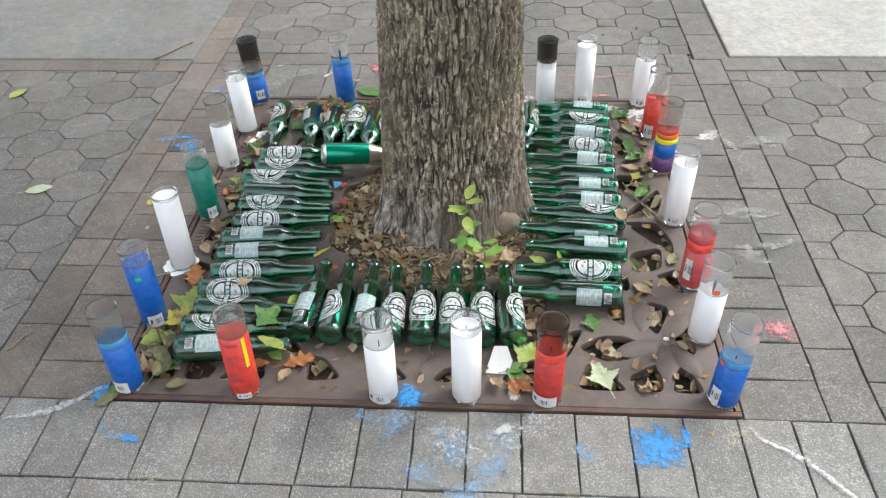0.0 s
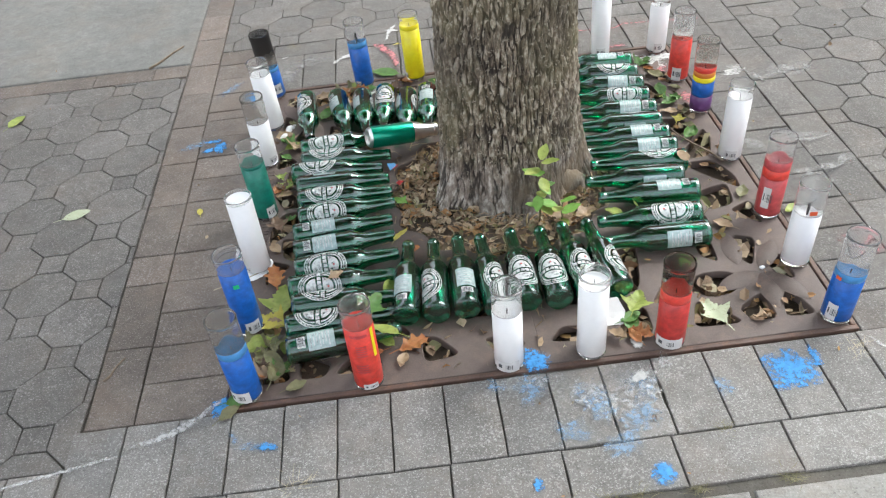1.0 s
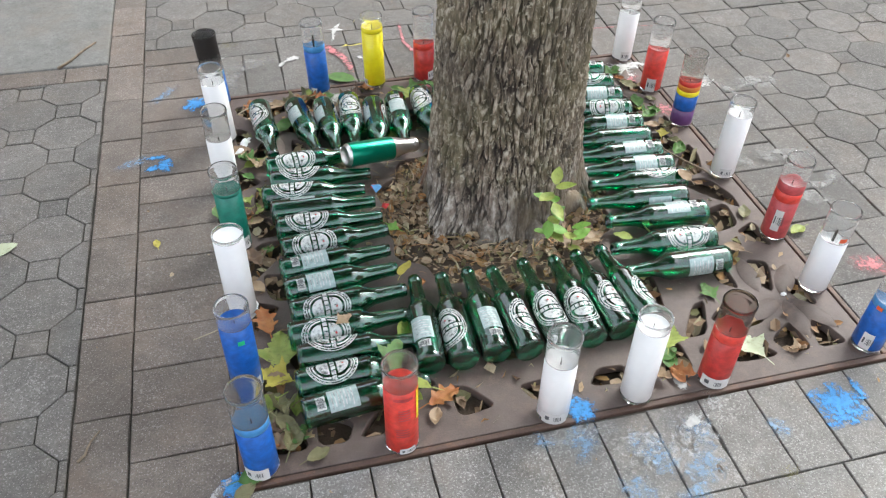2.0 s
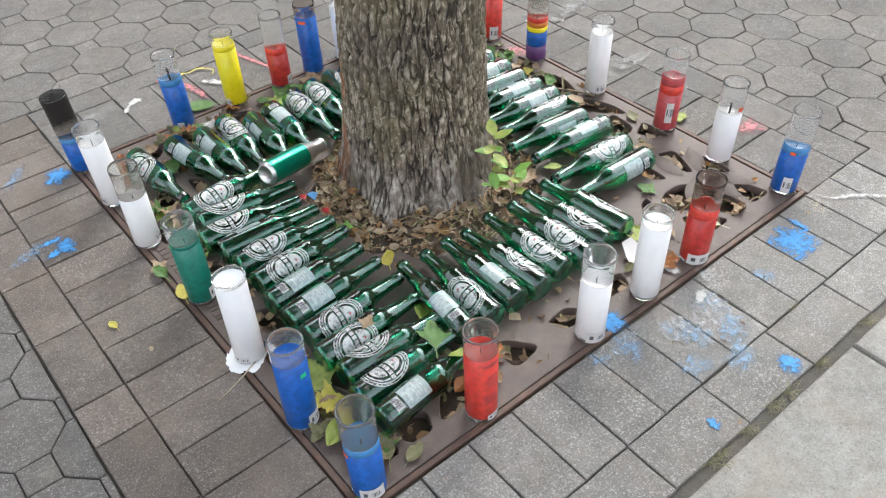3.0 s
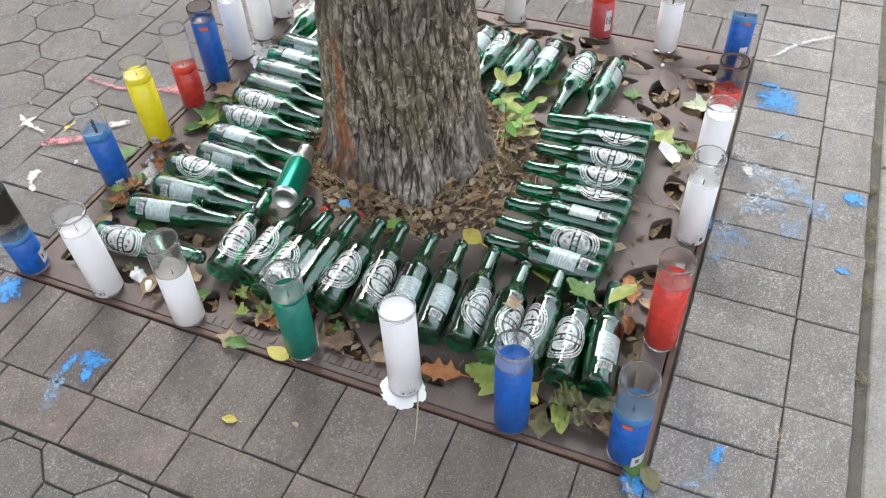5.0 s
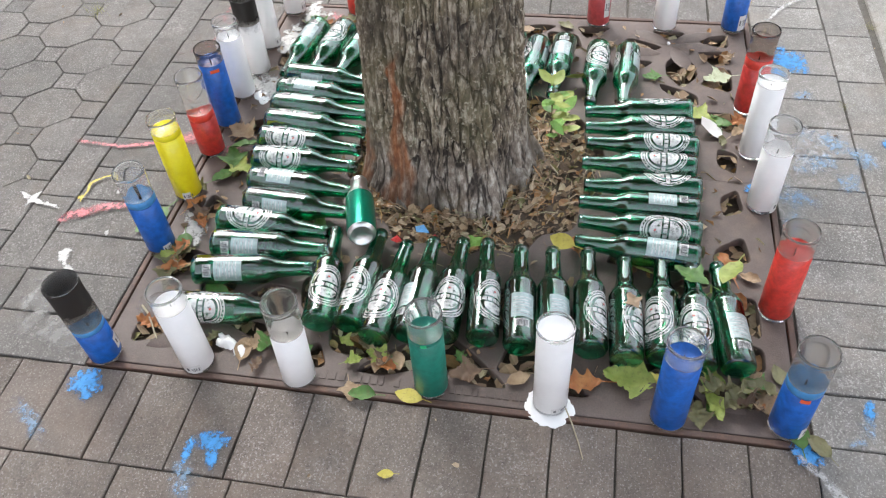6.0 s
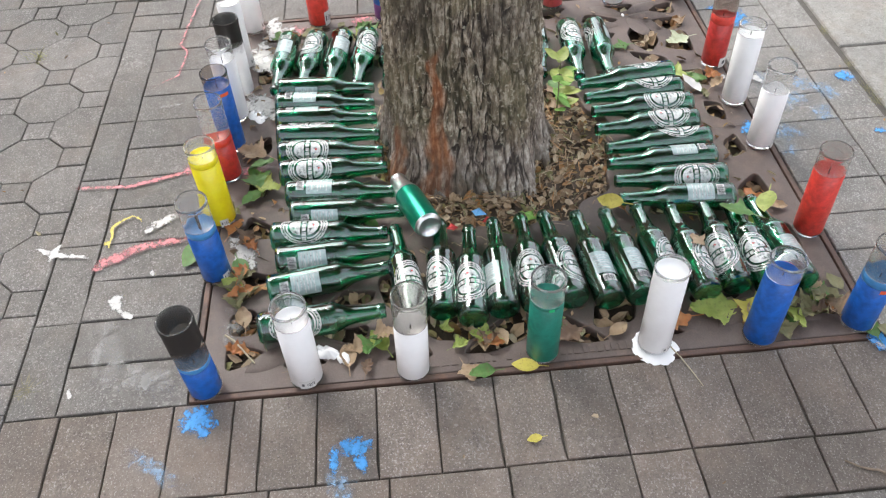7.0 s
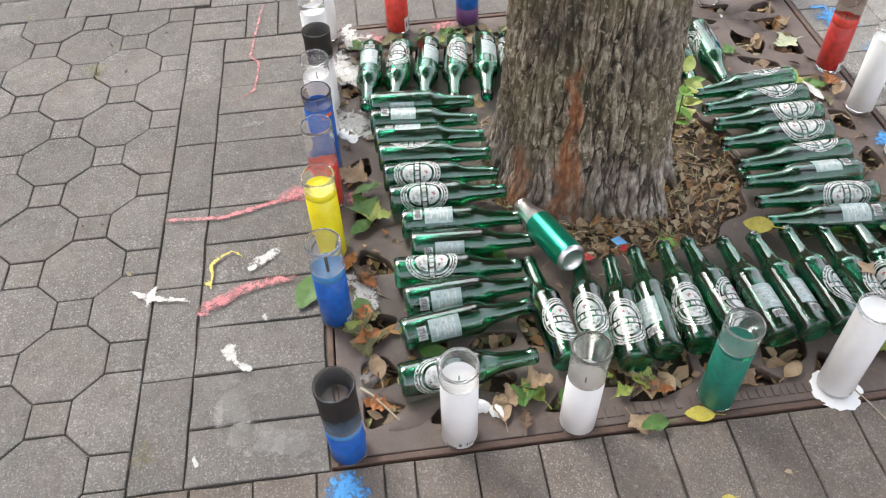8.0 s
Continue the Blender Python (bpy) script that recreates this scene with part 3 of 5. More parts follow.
def crown_mesh(seed):
    """Unseen leaf clumps round the tops of the limbs, uneven and with gaps, added to block overhead sky."""
    rnd = random.Random(seed)
    verts, faces = [], []
    for _ in range(130):
        a, d = rnd.uniform(0, 2 * math.pi), 2.25 * math.sqrt(rnd.random())
        c = Vector((d * math.cos(a), d * math.sin(a), rnd.uniform(3.1, 5.4) - 0.12 * d))
        for _ in range(70):
            p = c + Vector((rnd.gauss(0, 0.26), rnd.gauss(0, 0.26), rnd.gauss(0, 0.18)))
            m = Matrix.Translation(p) @ Matrix.Rotation(rnd.uniform(0, 6.3), 4, "Z") @ Matrix.Rotation(rnd.gauss(0, 0.6), 4, "X")
            k, q = len(verts), rnd.uniform(0.06, 0.095)
            verts += [tuple(m @ Vector((q * u, q * v, q * w))) for u, v, w in ((-1, 0, 0), (-0.2, -0.55, 0.12), (1, 0, 0), (-0.2, 0.55, 0.12))]
            faces += [(k, k + 1, k + 2), (k, k + 2, k + 3)]
    return mesh_of("crown", verts, faces, LEAF["green"])


def limb_mesh(angle, reach, top):
    n, m, verts = 10, 8, []
    for k in range(m + 1):
        f = k / m
        c = Vector((TX - 0.02 + reach * f ** 1.2 * math.cos(angle), TY + reach * f ** 1.2 * math.sin(angle), 2.35 + (top - 2.35) * f))
        r = 0.085 * (1 - 0.8 * f)
        verts += [(c.x + r * math.cos(2 * math.pi * i / n), c.y + r * math.sin(2 * math.pi * i / n), c.z) for i in range(n)]
    faces = [(k * n + i, k * n + (i + 1) % n, (k + 1) * n + (i + 1) % n, (k + 1) * n + i) for k in range(m) for i in range(n)]
    return mesh_of("limb", verts, faces, BARK, True)


# tree top out of view, added to dim the zenith and sharpen bottle reflections
part("crown", crown_mesh(8), tree, "unseen green leafy crown added to block overhead sky")
for k in range(6):
    part("limb", limb_mesh(1.05 * k + 0.4, 1.0 + 0.25 * (k % 3), 4.2 + 0.3 * (k % 2)), tree)


def root_mesh(angle, length, thick, seed):
    """A surface root leaving the trunk's foot, half sunk in the soil."""
    n, m, verts = 14, 18, []
    c, s = math.cos(angle), math.sin(angle)
    for k in range(m + 1):
        f = k / m
        d = 0.165 + length * f
        side = 0.025 * math.sin(4 * f + seed)
        r = thick * (1 - 0.75 * f) + 0.004
        cx, cy, cz = TX + d * c - side * s, TY + d * s + side * c, 0.010 - 0.045 * f
        for i in range(n):
            t = 2 * math.pi * i / n
            q = r * (1 + 0.22 * noise.noise((t * 1.3, f * 9, seed)))
            verts.append((cx - q * math.cos(t) * s, cy + q * math.cos(t) * c, cz + q * math.sin(t) * 1.2))
    faces = [(k * n + i, k * n + (i + 1) % n, (k + 1) * n + (i + 1) % n, (k + 1) * n + i) for k in range(m) for i in range(n)]
    me = mesh_of("root", verts, faces, BARK, True)
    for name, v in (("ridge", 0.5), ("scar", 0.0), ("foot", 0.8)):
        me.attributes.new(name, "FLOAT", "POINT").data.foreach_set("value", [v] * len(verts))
    return me


for angle, length, thick in ((238, 0.055, 0.022), (272, 0.06, 0.026), (322, 0.06, 0.026), (205, 0.045, 0.020), (150, 0.04, 0.020)):
    part("root", root_mesh(radians(angle), length, thick, angle * 0.37), tree, "greyish root flare at the foot")


# ---- glass candles ----
JAR_R, JAR_H = 0.0285, 0.205
UPPER_TUBE = {}


def jar_tube(z0, mat):
    key = (round(z0, 3), mat.name)
    if key not in UPPER_TUBE:
        R, w = JAR_R, 0.0016
        UPPER_TUBE[key] = revolve("jar", [(R - w, z0), (R, z0), (R, JAR_H - 0.016), (R - 0.0004, JAR_H - 0.013), (R + 0.0006, JAR_H - 0.010), (R + 0.0010, JAR_H - 0.003), (R, JAR_H),
                                          (R - w, JAR_H - 0.001), (R - w - 0.0004, JAR_H - 0.012), (R - w, JAR_H - 0.016), (R - w, z0)], mat)
    return UPPER_TUBE[key]


FOOT = revolve("glass_base", [(0, 0.001), (JAR_R - 0.006, 0.0), (JAR_R - 0.0015, 0.0015), (JAR_R, 0.004), (JAR_R, 0.0075), (0, 0.0075)], CLEAR_GLASS)
BAR_WIDTHS = (1, 2, 1, 1, 3, 1, 2, 1, 1, 2, 3, 1)


def label_parts(parent, turn, z0, z1, half, bars=True, dark=False):
    lab = part("label", wrap("label", [patch(turn - half, turn + half, z0, z1)], JAR_R + 0.0005, INK if dark else PAPER), parent, "white paper label with printed bars" if not dark else "dark printed picture label")
    if bars:
        pieces, a = [], turn - half * 0.1
        for k, w in enumerate(BAR_WIDTHS):
            if k % 2 == 0:
                pieces.append(patch(a, a + 0.020 * w, z0 + 0.3 * (z1 - z0), z0 + 0.7 * (z1 - z0), 1))
            a += 0.026 * w
        tagged(part("barcode", wrap("barcode", pieces, JAR_R + 0.0009, INK), lab), kind="stuff")
        part("print", wrap("print", [patch(turn - half * 0.72, turn - half * 0.42, z0 + 0.35 * (z1 - z0), z0 + 0.7 * (z1 - z0), 3)], JAR_R + 0.0009, INK), lab)
    return lab


def candle(x, y, layers, label, soot=None, sooty=False, tilt=(0, 0), tag=None, sticker=None, turn=0, wick_h=0.005):
    """layers: (colour, top height) from below; soot: (from, to) heights of a blackened band; tag: (degrees, z0, z1, half width)."""
    thing = tagged(new("candle"), label, "candle", "votive candles round the tree")
    thing.matrix_basis = pose(x, y, 0.0005, tilt[0], tilt[1], turn)
    low = 0.0085
    part("glass_base", FOOT, thing)
    for k, (color, top) in enumerate(layers):
        R = JAR_R - 0.0003
        last = k == len(layers) - 1
        prof = [(0, low), (R - 0.001, low), (R, low + 0.0012)]
        if last:
            prof += [(R, top), (R - 0.0017, top + 0.0005), (R - 0.004, top - 0.0015), (R * 0.5, top - 0.004), (0, top - 0.0045)]
        else:
            prof += [(R, top - 0.0006), (R - 0.001, top - 0.0003), (0, top - 0.0003)]
        part("wax", revolve("wax", prof, WAX[color]), thing, color + " wax")
        low = top
    if low < JAR_H - 0.02:
        part("jar", jar_tube(low + 0.001, BROWN_GLASS if sooty == "brown" else SOOTY_GLASS if sooty else CLEAR_GLASS), thing, "clear glass jar wall" if not sooty else "smoke-stained glass jar wall")
        wick = part("wick", revolve("wick", [(0, low - 0.006), (0.0009 + 0.12 * max(0, wick_h - 0.012), low - 0.006), (0.0008 + 0.25 * max(0, wick_h - 0.012), low + wick_h), (0, low + wick_h + 0.001)], WICK, 8), thing)
    else:
        part("jar_rim", revolve("jar_rim", [(JAR_R - 0.0018, low), (JAR_R, low), (JAR_R + 0.0009, JAR_H - 0.003), (JAR_R, JAR_H), (JAR_R - 0.0018, JAR_H - 0.001), (JAR_R - 0.0018, low)], CLEAR_GLASS), thing)
    if soot:
        a, b = soot
        r, steps = JAR_R + 0.0003, 10
        me = revolve("soot", [(r + (0.0010 if z > JAR_H - 0.011 else 0), z) for z in (a - 0.030 + (b - a + 0.030) * k / steps for k in range(steps + 1))], SOOT)
        fade = [min(0.6, 0.95 * (k / steps) ** 1.3) for k in range(steps + 1) for _ in range(28)]
        me.attributes.new("edge", "FLOAT", "POINT").data.foreach_set("value", fade)
        part("soot", me, thing, "black soot on the glass")
    if tag:
        label_parts(thing, radians(tag[0] - turn), tag[1], tag[2], tag[3])
    if sticker:
        deg, z0, z1, half, mat = sticker
        part("sticker", wrap("sticker", [patch(radians(deg - turn) - half, radians(deg - turn) + half, z0, z1, 4)], JAR_R + 0.0007, mat), thing, "small bright price sticker")
    return thing


L_, F_, R_, K_ = 180, 270, 0, 90  # the side a label faces, in degrees
candle(-0.585, 0.583, [("blue", 0.088), ("pale blue", 0.100)], "half-burnt blue glass candle with soot-blackened rim", (0.135, 0.204), True, (0, -3), (-60, 0.02, 0.05, 0.45))
candle(-0.581, 0.409, [("white", 0.168)], "white glass votive candle on the iron grate", None, False, (0, -2), (190, 0.008, 0.030, 0.5))
candle(-0.587, 0.223, [("white", 0.135)], "white glass candle with smoke-stained upper jar", None, True, (1, 0), (-45, 0.010, 0.032, 0.4))
candle(-0.575, -0.006, [("green", 0.150), ("green", 0.158)], "dark green glass votive candle beside the bottles", None, False, (0, -1), (-50, 0.008, 0.038, 0.42), (185, 0.150, 0.157, 0.16, GREEN_STICKER))
candle(-0.580, -0.205, [("white", 0.196)], "tall white candle with wax spilled round its foot", None, False, (0, 0), (215, 0.010, 0.024, 0.5))
candle(-0.584, -0.393, [("blue", 0.168)], "bright blue glass votive candle on the grate", None, False, (0, 0), (-60, 0.006, 0.038, 0.55), (283, 0.135, 0.145, 0.2, GREEN_STICKER))
candle(-0.573, -0.576, [("blue", 0.120), ("pale blue", 0.138)], "pale and deep blue glass candle at the grate corner", None, True, (-1, -1), (250, 0.006, 0.034, 0.75), (176, 0.112, 0.121, 0.25, ORANGE_STICKER))
red_one = candle(-0.338, -0.581, [("red", 0.160)], "red glass votive candle with yellow and pale print", None, True, (-1, 0), (-80, 0.006, 0.020, 0.5))
part("print", wrap("print", [patch(radians(-44), radians(-29), 0.085, 0.158, 4)], JAR_R + 0.0006, WAX["yellow"]), red_one, "yellow printed panel")
part("print", wrap("print", [patch(radians(-125), radians(-60), 0.148 - 0.0025 * k, 0.150 - 0.0025 * k, 4) for k in range(3)] + [patch(radians(-120), radians(-75), 0.052 + 0.006 * k, 0.055 + 0.006 * k, 4) for k in range(4)] + [patch(radians(-110), radians(-70), 0.095 + 0.006 * k, 0.098 + 0.006 * k, 4) for k in range(5)], JAR_R + 0.0006, WAX["pink red"]), red_one, "pale printed bars")["kind"] = "stuff"
candle(-0.066, -0.582, [("white", 0.148)], "white glass candle with empty clear upper jar", None, False, (0, 0), (-105, 0.004, 0.032, 0.85))
candle(0.095, -0.578, [("white", 0.182)], "nearly full white glass votive candle", None, False, (0, 0))
candle(0.250, -0.578, [("dark red", 0.120), ("red", 0.142)], "red glass candle with brown smoke-stained top", None, "brown", (0, 0), (-115, 0.004, 0.030, 1.0))
candle(0.582, -0.570, [("blue", 0.108), ("pale blue", 0.125)], "blue glass candle at the corner of the grate", None, False, (0, 2), (215, 0.010, 0.050, 0.35), (200, 0.108, 0.116, 0.2, ORANGE_STICKER))
candle(0.573, -0.402, [("white", 0.135)], "white glass candle with burnt wick and orange sticker", None, False, (0, 1), None, (262, 0.142, 0.152, 0.25, ORANGE_STICKER), 0, 0.02)
candle(0.581, -0.235, [("pink red", 0.105), ("red", 0.128), ("pink red", 0.150)], "pinkish red glass candle with a tall paper label", None, False, (0, 1), (225, 0.030, 0.085, 0.3))
candle(0.580, -0.004, [("white", 0.172)], "white glass votive candle on the grate edge", None, False, (0, 1), (250, 0.008, 0.032, 0.5))
candle(0.584, 0.224, [("purple", 0.050), ("blue", 0.092), ("yellow", 0.106), ("orange", 0.120), ("red", 0.134)], "rainbow-striped glass candle in purple, blue, yellow and red", None, True, (0, 0))
candle(0.579, 0.402, [("red", 0.128)], "red glass candle with clear empty top", None, False, (0, 1), (240, 0.006, 0.045, 0.45))
candle(0.570, 0.580, [("white", 0.150)], "white glass candle at the far corner of the grate", None, False, (0, 1), (260, 0.006, 0.034, 0.4))
candle(0.402, 0.596, [("white", 0.185)], "tall white glass votive candle by the pavers", None, False, (0, 0), (260, 0.008, 0.032, 0.5))
candle(0.288, 0.588, [("white", 0.140)], "white glass candle with soot-blackened rim", (0.150, 0.204), True, (0, 0))
candle(0.190, 0.594, [("white", 0.165)], "white glass votive candle between others", None, False, (0, -1))
candle(0.080, 0.593, [("blue", 0.172)], "blue glass candle with dark top and orange sticker", None, "brown", (0, -1), None, (215, 0.156, 0.164, 0.35, ORANGE_STICKER))
candle(-0.023, 0.594, [("dark red", 0.100), ("red", 0.118)], "dark red glass candle with clear empty top", None, False, (0, -1), (-60, 0.010, 0.035, 0.35))
candle(-0.163, 0.595, [("yellow", 0.162), ("yellow", 0.176)], "bright yellow glass votive candle", None, False, (0, -1), (200, 0.006, 0.026, 0.3))
candle(-0.318, 0.591, [("blue", 0.128), ("pale blue", 0.145)], "blue glass candle with a charred wick", None, False, (0, -2), (235, 0.006, 0.024, 0.3), None, 0, 0.022)


# ---- green beer bottles ----
B_R = 0.029
OUTER = [(0.0, 0.004), (0.014, 0.003), (0.022, 0.0), (0.0265, 0.001), (0.0288, 0.005), (B_R, 0.012), (B_R, 0.120), (0.0292, 0.127), (0.0296, 0.131), (0.0290, 0.135), (0.0262, 0.143), (0.0215, 0.152),
         (0.0178, 0.162), (0.0160, 0.175), (0.0146, 0.195), (0.0135, 0.210), (0.0133, 0.216), (0.0148, 0.218), (0.0148, 0.222), (0.0134, 0.224), (0.0136, 0.228), (0.0128, 0.2305)]
INNER = [(0.0100, 0.2300), (0.0103, 0.212), (0.0120, 0.190), (0.0136, 0.172), (0.0160, 0.160), (0.0200, 0.150), (0.0245, 0.141), (0.0267, 0.133), (0.0267, 0.012), (0.0245, 0.007), (0.0, 0.0085)]
bottle = tagged(new("beer_bottle"), "empty green glass beer bottle lying on its side", "bottle", "beer bottles round the tree")
part("glass", revolve("bottle_glass", OUTER + INNER, GREEN_GLASS, 32), bottle)
# the round white print: two rings, two lobes with dark bars between, and a cross band
C_, H_ = math.pi, 0.068
print_pieces = [ring(C_, H_, 1.34, 0.0465, 0.955), ring(C_, H_, 1.20, 0.0412, 0.94)]
for side in (1, -1):
    start = 0.0 if side > 0 else math.pi
    print_pieces.append(ring(C_, H_ + side * 0.0062, 0.98, 0.0305, 0.90, start, start + math.pi))
    for k in range(8):
        print_pieces.append(ring(C_, H_ + side * 0.0075, 0.70 * (k + 1) / 8, 0.0215 * (k + 1) / 8, k / (k + 1), start, start + math.pi, 24))
print_pieces += [patch(C_ - 1.12 + 0.325 * k, C_ - 0.86 + 0.325 * k, H_ - 0.0040, H_ + 0.0040, 3) for k in range(7)]
print_pieces += [ring(C_, H_, 1.265, 0.0438, 0.965, 0.10 + 0.21 * k, 0.22 + 0.21 * k, 4) for k in range(30) if k % 15 not in (0, 14)]
front_label = part("front_label", wrap("front_label", print_pieces, B_R + 0.0004, ENAMEL), bottle, "round white printed emblem")
part("star", wrap("star", [([(C_ + 0.11 * math.cos(k * math.pi / 5) * (1 if k % 2 == 0 else 0.42), H_ + 0.0190 + 0.0033 * math.sin(k * math.pi / 5) * (1 if k % 2 == 0 else 0.42)) for k in range(10)], [tuple(range(10))])], B_R + 0.0008, RED_INK), front_label, "small red star")
back_label = part("back_label", wrap("back_label", [patch(-0.72, 0.72, 0.045, 0.098)], B_R + 0.0004, SILVER_LABEL), bottle, "silvery printed back label")
part("price_panel", wrap("price_panel", [patch(-0.42, 0.42, 0.024, 0.040)], B_R + 0.0004, ENAMEL), back_label, "white panel")
code_pieces = [patch(-0.36 + 0.055 * k, -0.36 + 0.055 * k + 0.02 + 0.012 * (k % 3), 0.027, 0.037, 1) for k in range(12)]
tagged(part("barcode", wrap("bottle_barcode", code_pieces, B_R + 0.0008, INK), back_label), kind="stuff")
tagged(part("small_print", wrap("small_print", [patch(-0.6, 0.55 - 0.12 * (k % 3), 0.050 + 0.006 * k, 0.0525 + 0.006 * k, 4) for k in range(7)], B_R + 0.0008, ENAMEL), back_label), kind="stuff")


def lay_bottle(x, y, heading, roll, first=[True]):
    m = Matrix.Translation((x, y, B_R + 0.0012)) @ Matrix.Rotation(radians(heading), 4, "Z") @ Matrix.Rotation(math.pi / 2, 4, "Y") @ Matrix.Rotation(radians(roll), 4, "Z")
    if first[0]:
        first[0] = False
        bottle.matrix_basis = m
        ob = bottle
    else:
        ob = copy_thing(bottle, m)
    side = "round white emblem up" if abs((roll + 180) % 360 - 180) < 60 else "silvery back label up" if abs(roll % 360 - 180) < 60 else "emblem turned sideways"
    tagged(ob, "empty green glass beer bottle lying with " + side)


# the row on the side where the walk ends, bases outwards
for x, y, h, roll in ((-0.492, 0.214, 6, 25), (-0.488, 0.160, -3, -25), (-0.511, 0.108, -4, -15), (-0.497, 0.050, -2, 135), (-0.492, -0.010, -1, 0), (-0.488, -0.080, 5, 42), (-0.497, -0.145, 5, 190), (-0.494, -0.204, 5, 205),
                      (-0.489, -0.265, 4, 50), (-0.500, -0.324, 2, 58), (-0.490, -0.383, 0, -45), (-0.500, -0.443, 2, -18), (-0.496, -0.505, 6, 200)):
    lay_bottle(x, y, h, roll)
# front row
for x, y, h, roll in ((-0.256, -0.452, 85, 165), (-0.193, -0.457, 87, -45), (-0.130, -0.455, 89, 190), (-0.068, -0.462, 92, 42), (-0.003, -0.455, 91, 0), (0.059, -0.461, 90, -6), (0.122, -0.455, 93, 30), (0.186, -0.452, 95, 58)):
    lay_bottle(x, y, h, roll)
# the row across from the first
for x, y, h, roll in ((0.418, -0.312, 178, 112), (0.423, -0.243, 177, -18), (0.446, -0.160, 176, 180), (0.430, -0.097, 175, 92), (0.458, -0.037, 174, 38), (0.452, 0.022, 175, 150), (0.451, 0.082, 176, 170), (0.450, 0.143, 175, 82),
                      (0.456, 0.204, 173, 152), (0.456, 0.271, 171, -35), (0.459, 0.338, 171, 150), (0.461, 0.402, 170, 15), (0.463, 0.474, 173, 182)):
    lay_bottle(x, y, h, roll)
# back row
for x, y, h, roll in ((0.241, 0.493, -95, -95), (0.181, 0.495, -96, 180), (0.122, 0.491, -95, 150), (0.062, 0.486, -95, -62), (0.000, 0.481, -95, 34), (-0.066, 0.475, -92, 36), (-0.136, 0.458, -94, 186), (-0.197, 0.446, -94, -108), (-0.256, 0.482, -94, 2), (-0.325, 0.470, -88, -122), (-0.397, 0.482, -82, -132), (-0.487, 0.494, -86, 45)):
    lay_bottle(x, y, h, roll)

# aluminium bottle lying on the necks
can = tagged(new("aluminium_bottle"), "green aluminium beer bottle with silver neck lying against the trunk", "bottle")
part("body", revolve("can_body", [(0.0272, 0.008), (0.0282, 0.014), (0.0282, 0.110), (0.0276, 0.122)], GREEN_METAL, 36), can, "shiny green painted metal")
part("base", revolve("can_base", [(0, 0.006), (0.017, 0.005), (0.020, 0.0), (0.0225, 0.0), (0.0272, 0.008)], BARE_METAL, 36), can, "bare silver dished base")
part("neck", revolve("can_neck", [(0.0276, 0.122), (0.0255, 0.132), (0.0215, 0.146), (0.0180, 0.160), (0.0165, 0.176), (0.0160, 0.180)], BARE_METAL, 36), can, "bare silver shoulder and neck")
part("lip", revolve("can_lip", [(0.0160, 0.180), (0.0175, 0.183), (0.0175, 0.189), (0.0160, 0.192), (0.0135, 0.192), (0.0130, 0.170), (0, 0.170)], BARE_METAL, 36), can)
axis = Vector((0.182, 0.055, -0.032)).normalized()
can.matrix_basis = Matrix.Translation((-0.312, 0.170, 0.0735)) @ axis.to_track_quat("Z", "Y").to_matrix().to_4x4()


# ---- leaves, twigs and litter ----
def leaf_width(kind, s):
    """Half width of a leaf of length 1, at s along it."""
    body = math.sin(math.pi * s ** 0.85) ** 0.8
    if kind == "ovate":
        return 0.29 * body
    if kind == "oak":
        return body * (0.20 + 0.15 * max(0.0, math.cos(7 * math.pi * s + 0.6)))
    return body * (0.26 + 0.24 * max(0.0, math.cos(3.2 * math.pi * (s - 0.36))) + 0.05 * math.cos(15 * math.pi * s))


def leaf_mesh(kind, size, mat, curl, seed, stalk=True):
    rnd = random.Random(seed)
    ox, bend, twist = rnd.uniform(0, 50), rnd.uniform(-0.12, 0.12), rnd.uniform(-0.4, 0.4)
    sweep = 0.32 if kind == "maple" else 0.12

    def place(s, u):
        w = leaf_width(kind, s) * u
        x = s + sweep * abs(w) * (1 - s)
        z = curl * (0.9 * abs(w) ** 1.3 + 0.35 * (s - 0.4) ** 2 + twist * w * (s - 0.5)) + 0.16 * curl * noise.noise((s * 5 + ox, w * 7, 0))
        return (size * x, size * (w + bend * (s - 0.5) ** 2), size * max(0.0, z) + 0.0008)

    n, us = 22 if kind != "ovate" else 12, (-1.0, -0.55, -0.08, 0.08, 0.55, 1.0)
    verts = [place(k / n, u) for k in range(n + 1) for u in us]
    m = len(us)
    faces = [(k * m + c, (k + 1) * m + c, (k + 1) * m + c + 1, k * m + c + 1) for k in range(n) for c in range(m - 1)]
    if stalk:
        b, w = len(verts), 0.016 * size
        z0 = place(0.02, 0)[2] + 0.0006
        verts += [(-0.32 * size, -w, 0.001), (-0.32 * size, w, 0.001), (0.05 * size, w, z0), (0.05 * size, -w, z0)]
        faces.append((b, b + 1, b + 2, b + 3))
    return mesh_of("leaf", verts, faces, mat, True)


WORDS = {"green": "green", "fresh": "fresh green", "yellow": "yellow", "lime": "yellow-green", "pale": "pale grey-green", "olive": "dull olive", "orange": "orange-brown", "tan": "tan dry", "brown": "brown dry"}
SHAPE = {"ovate": "oval", "maple": "lobed", "oak": "deeply lobed"}


def leaf(x, y, size, turn, color, kind="ovate", z=0.001, curl=0.25, tilt=(0, 0), where="lying on the iron grate"):
    size *= 0.8
    ob = new("leaf", leaf_mesh(kind, size, LEAF[color], curl, x * 91 + y * 57))
    ob.matrix_basis = pose(x, y, z, tilt[0], tilt[1], turn) @ Matrix.Translation((-0.5 * size, 0, 0))
    return tagged(ob, f"fallen {WORDS[color]} {SHAPE[kind]} leaf {where}", "leaf", "fallen leaves")


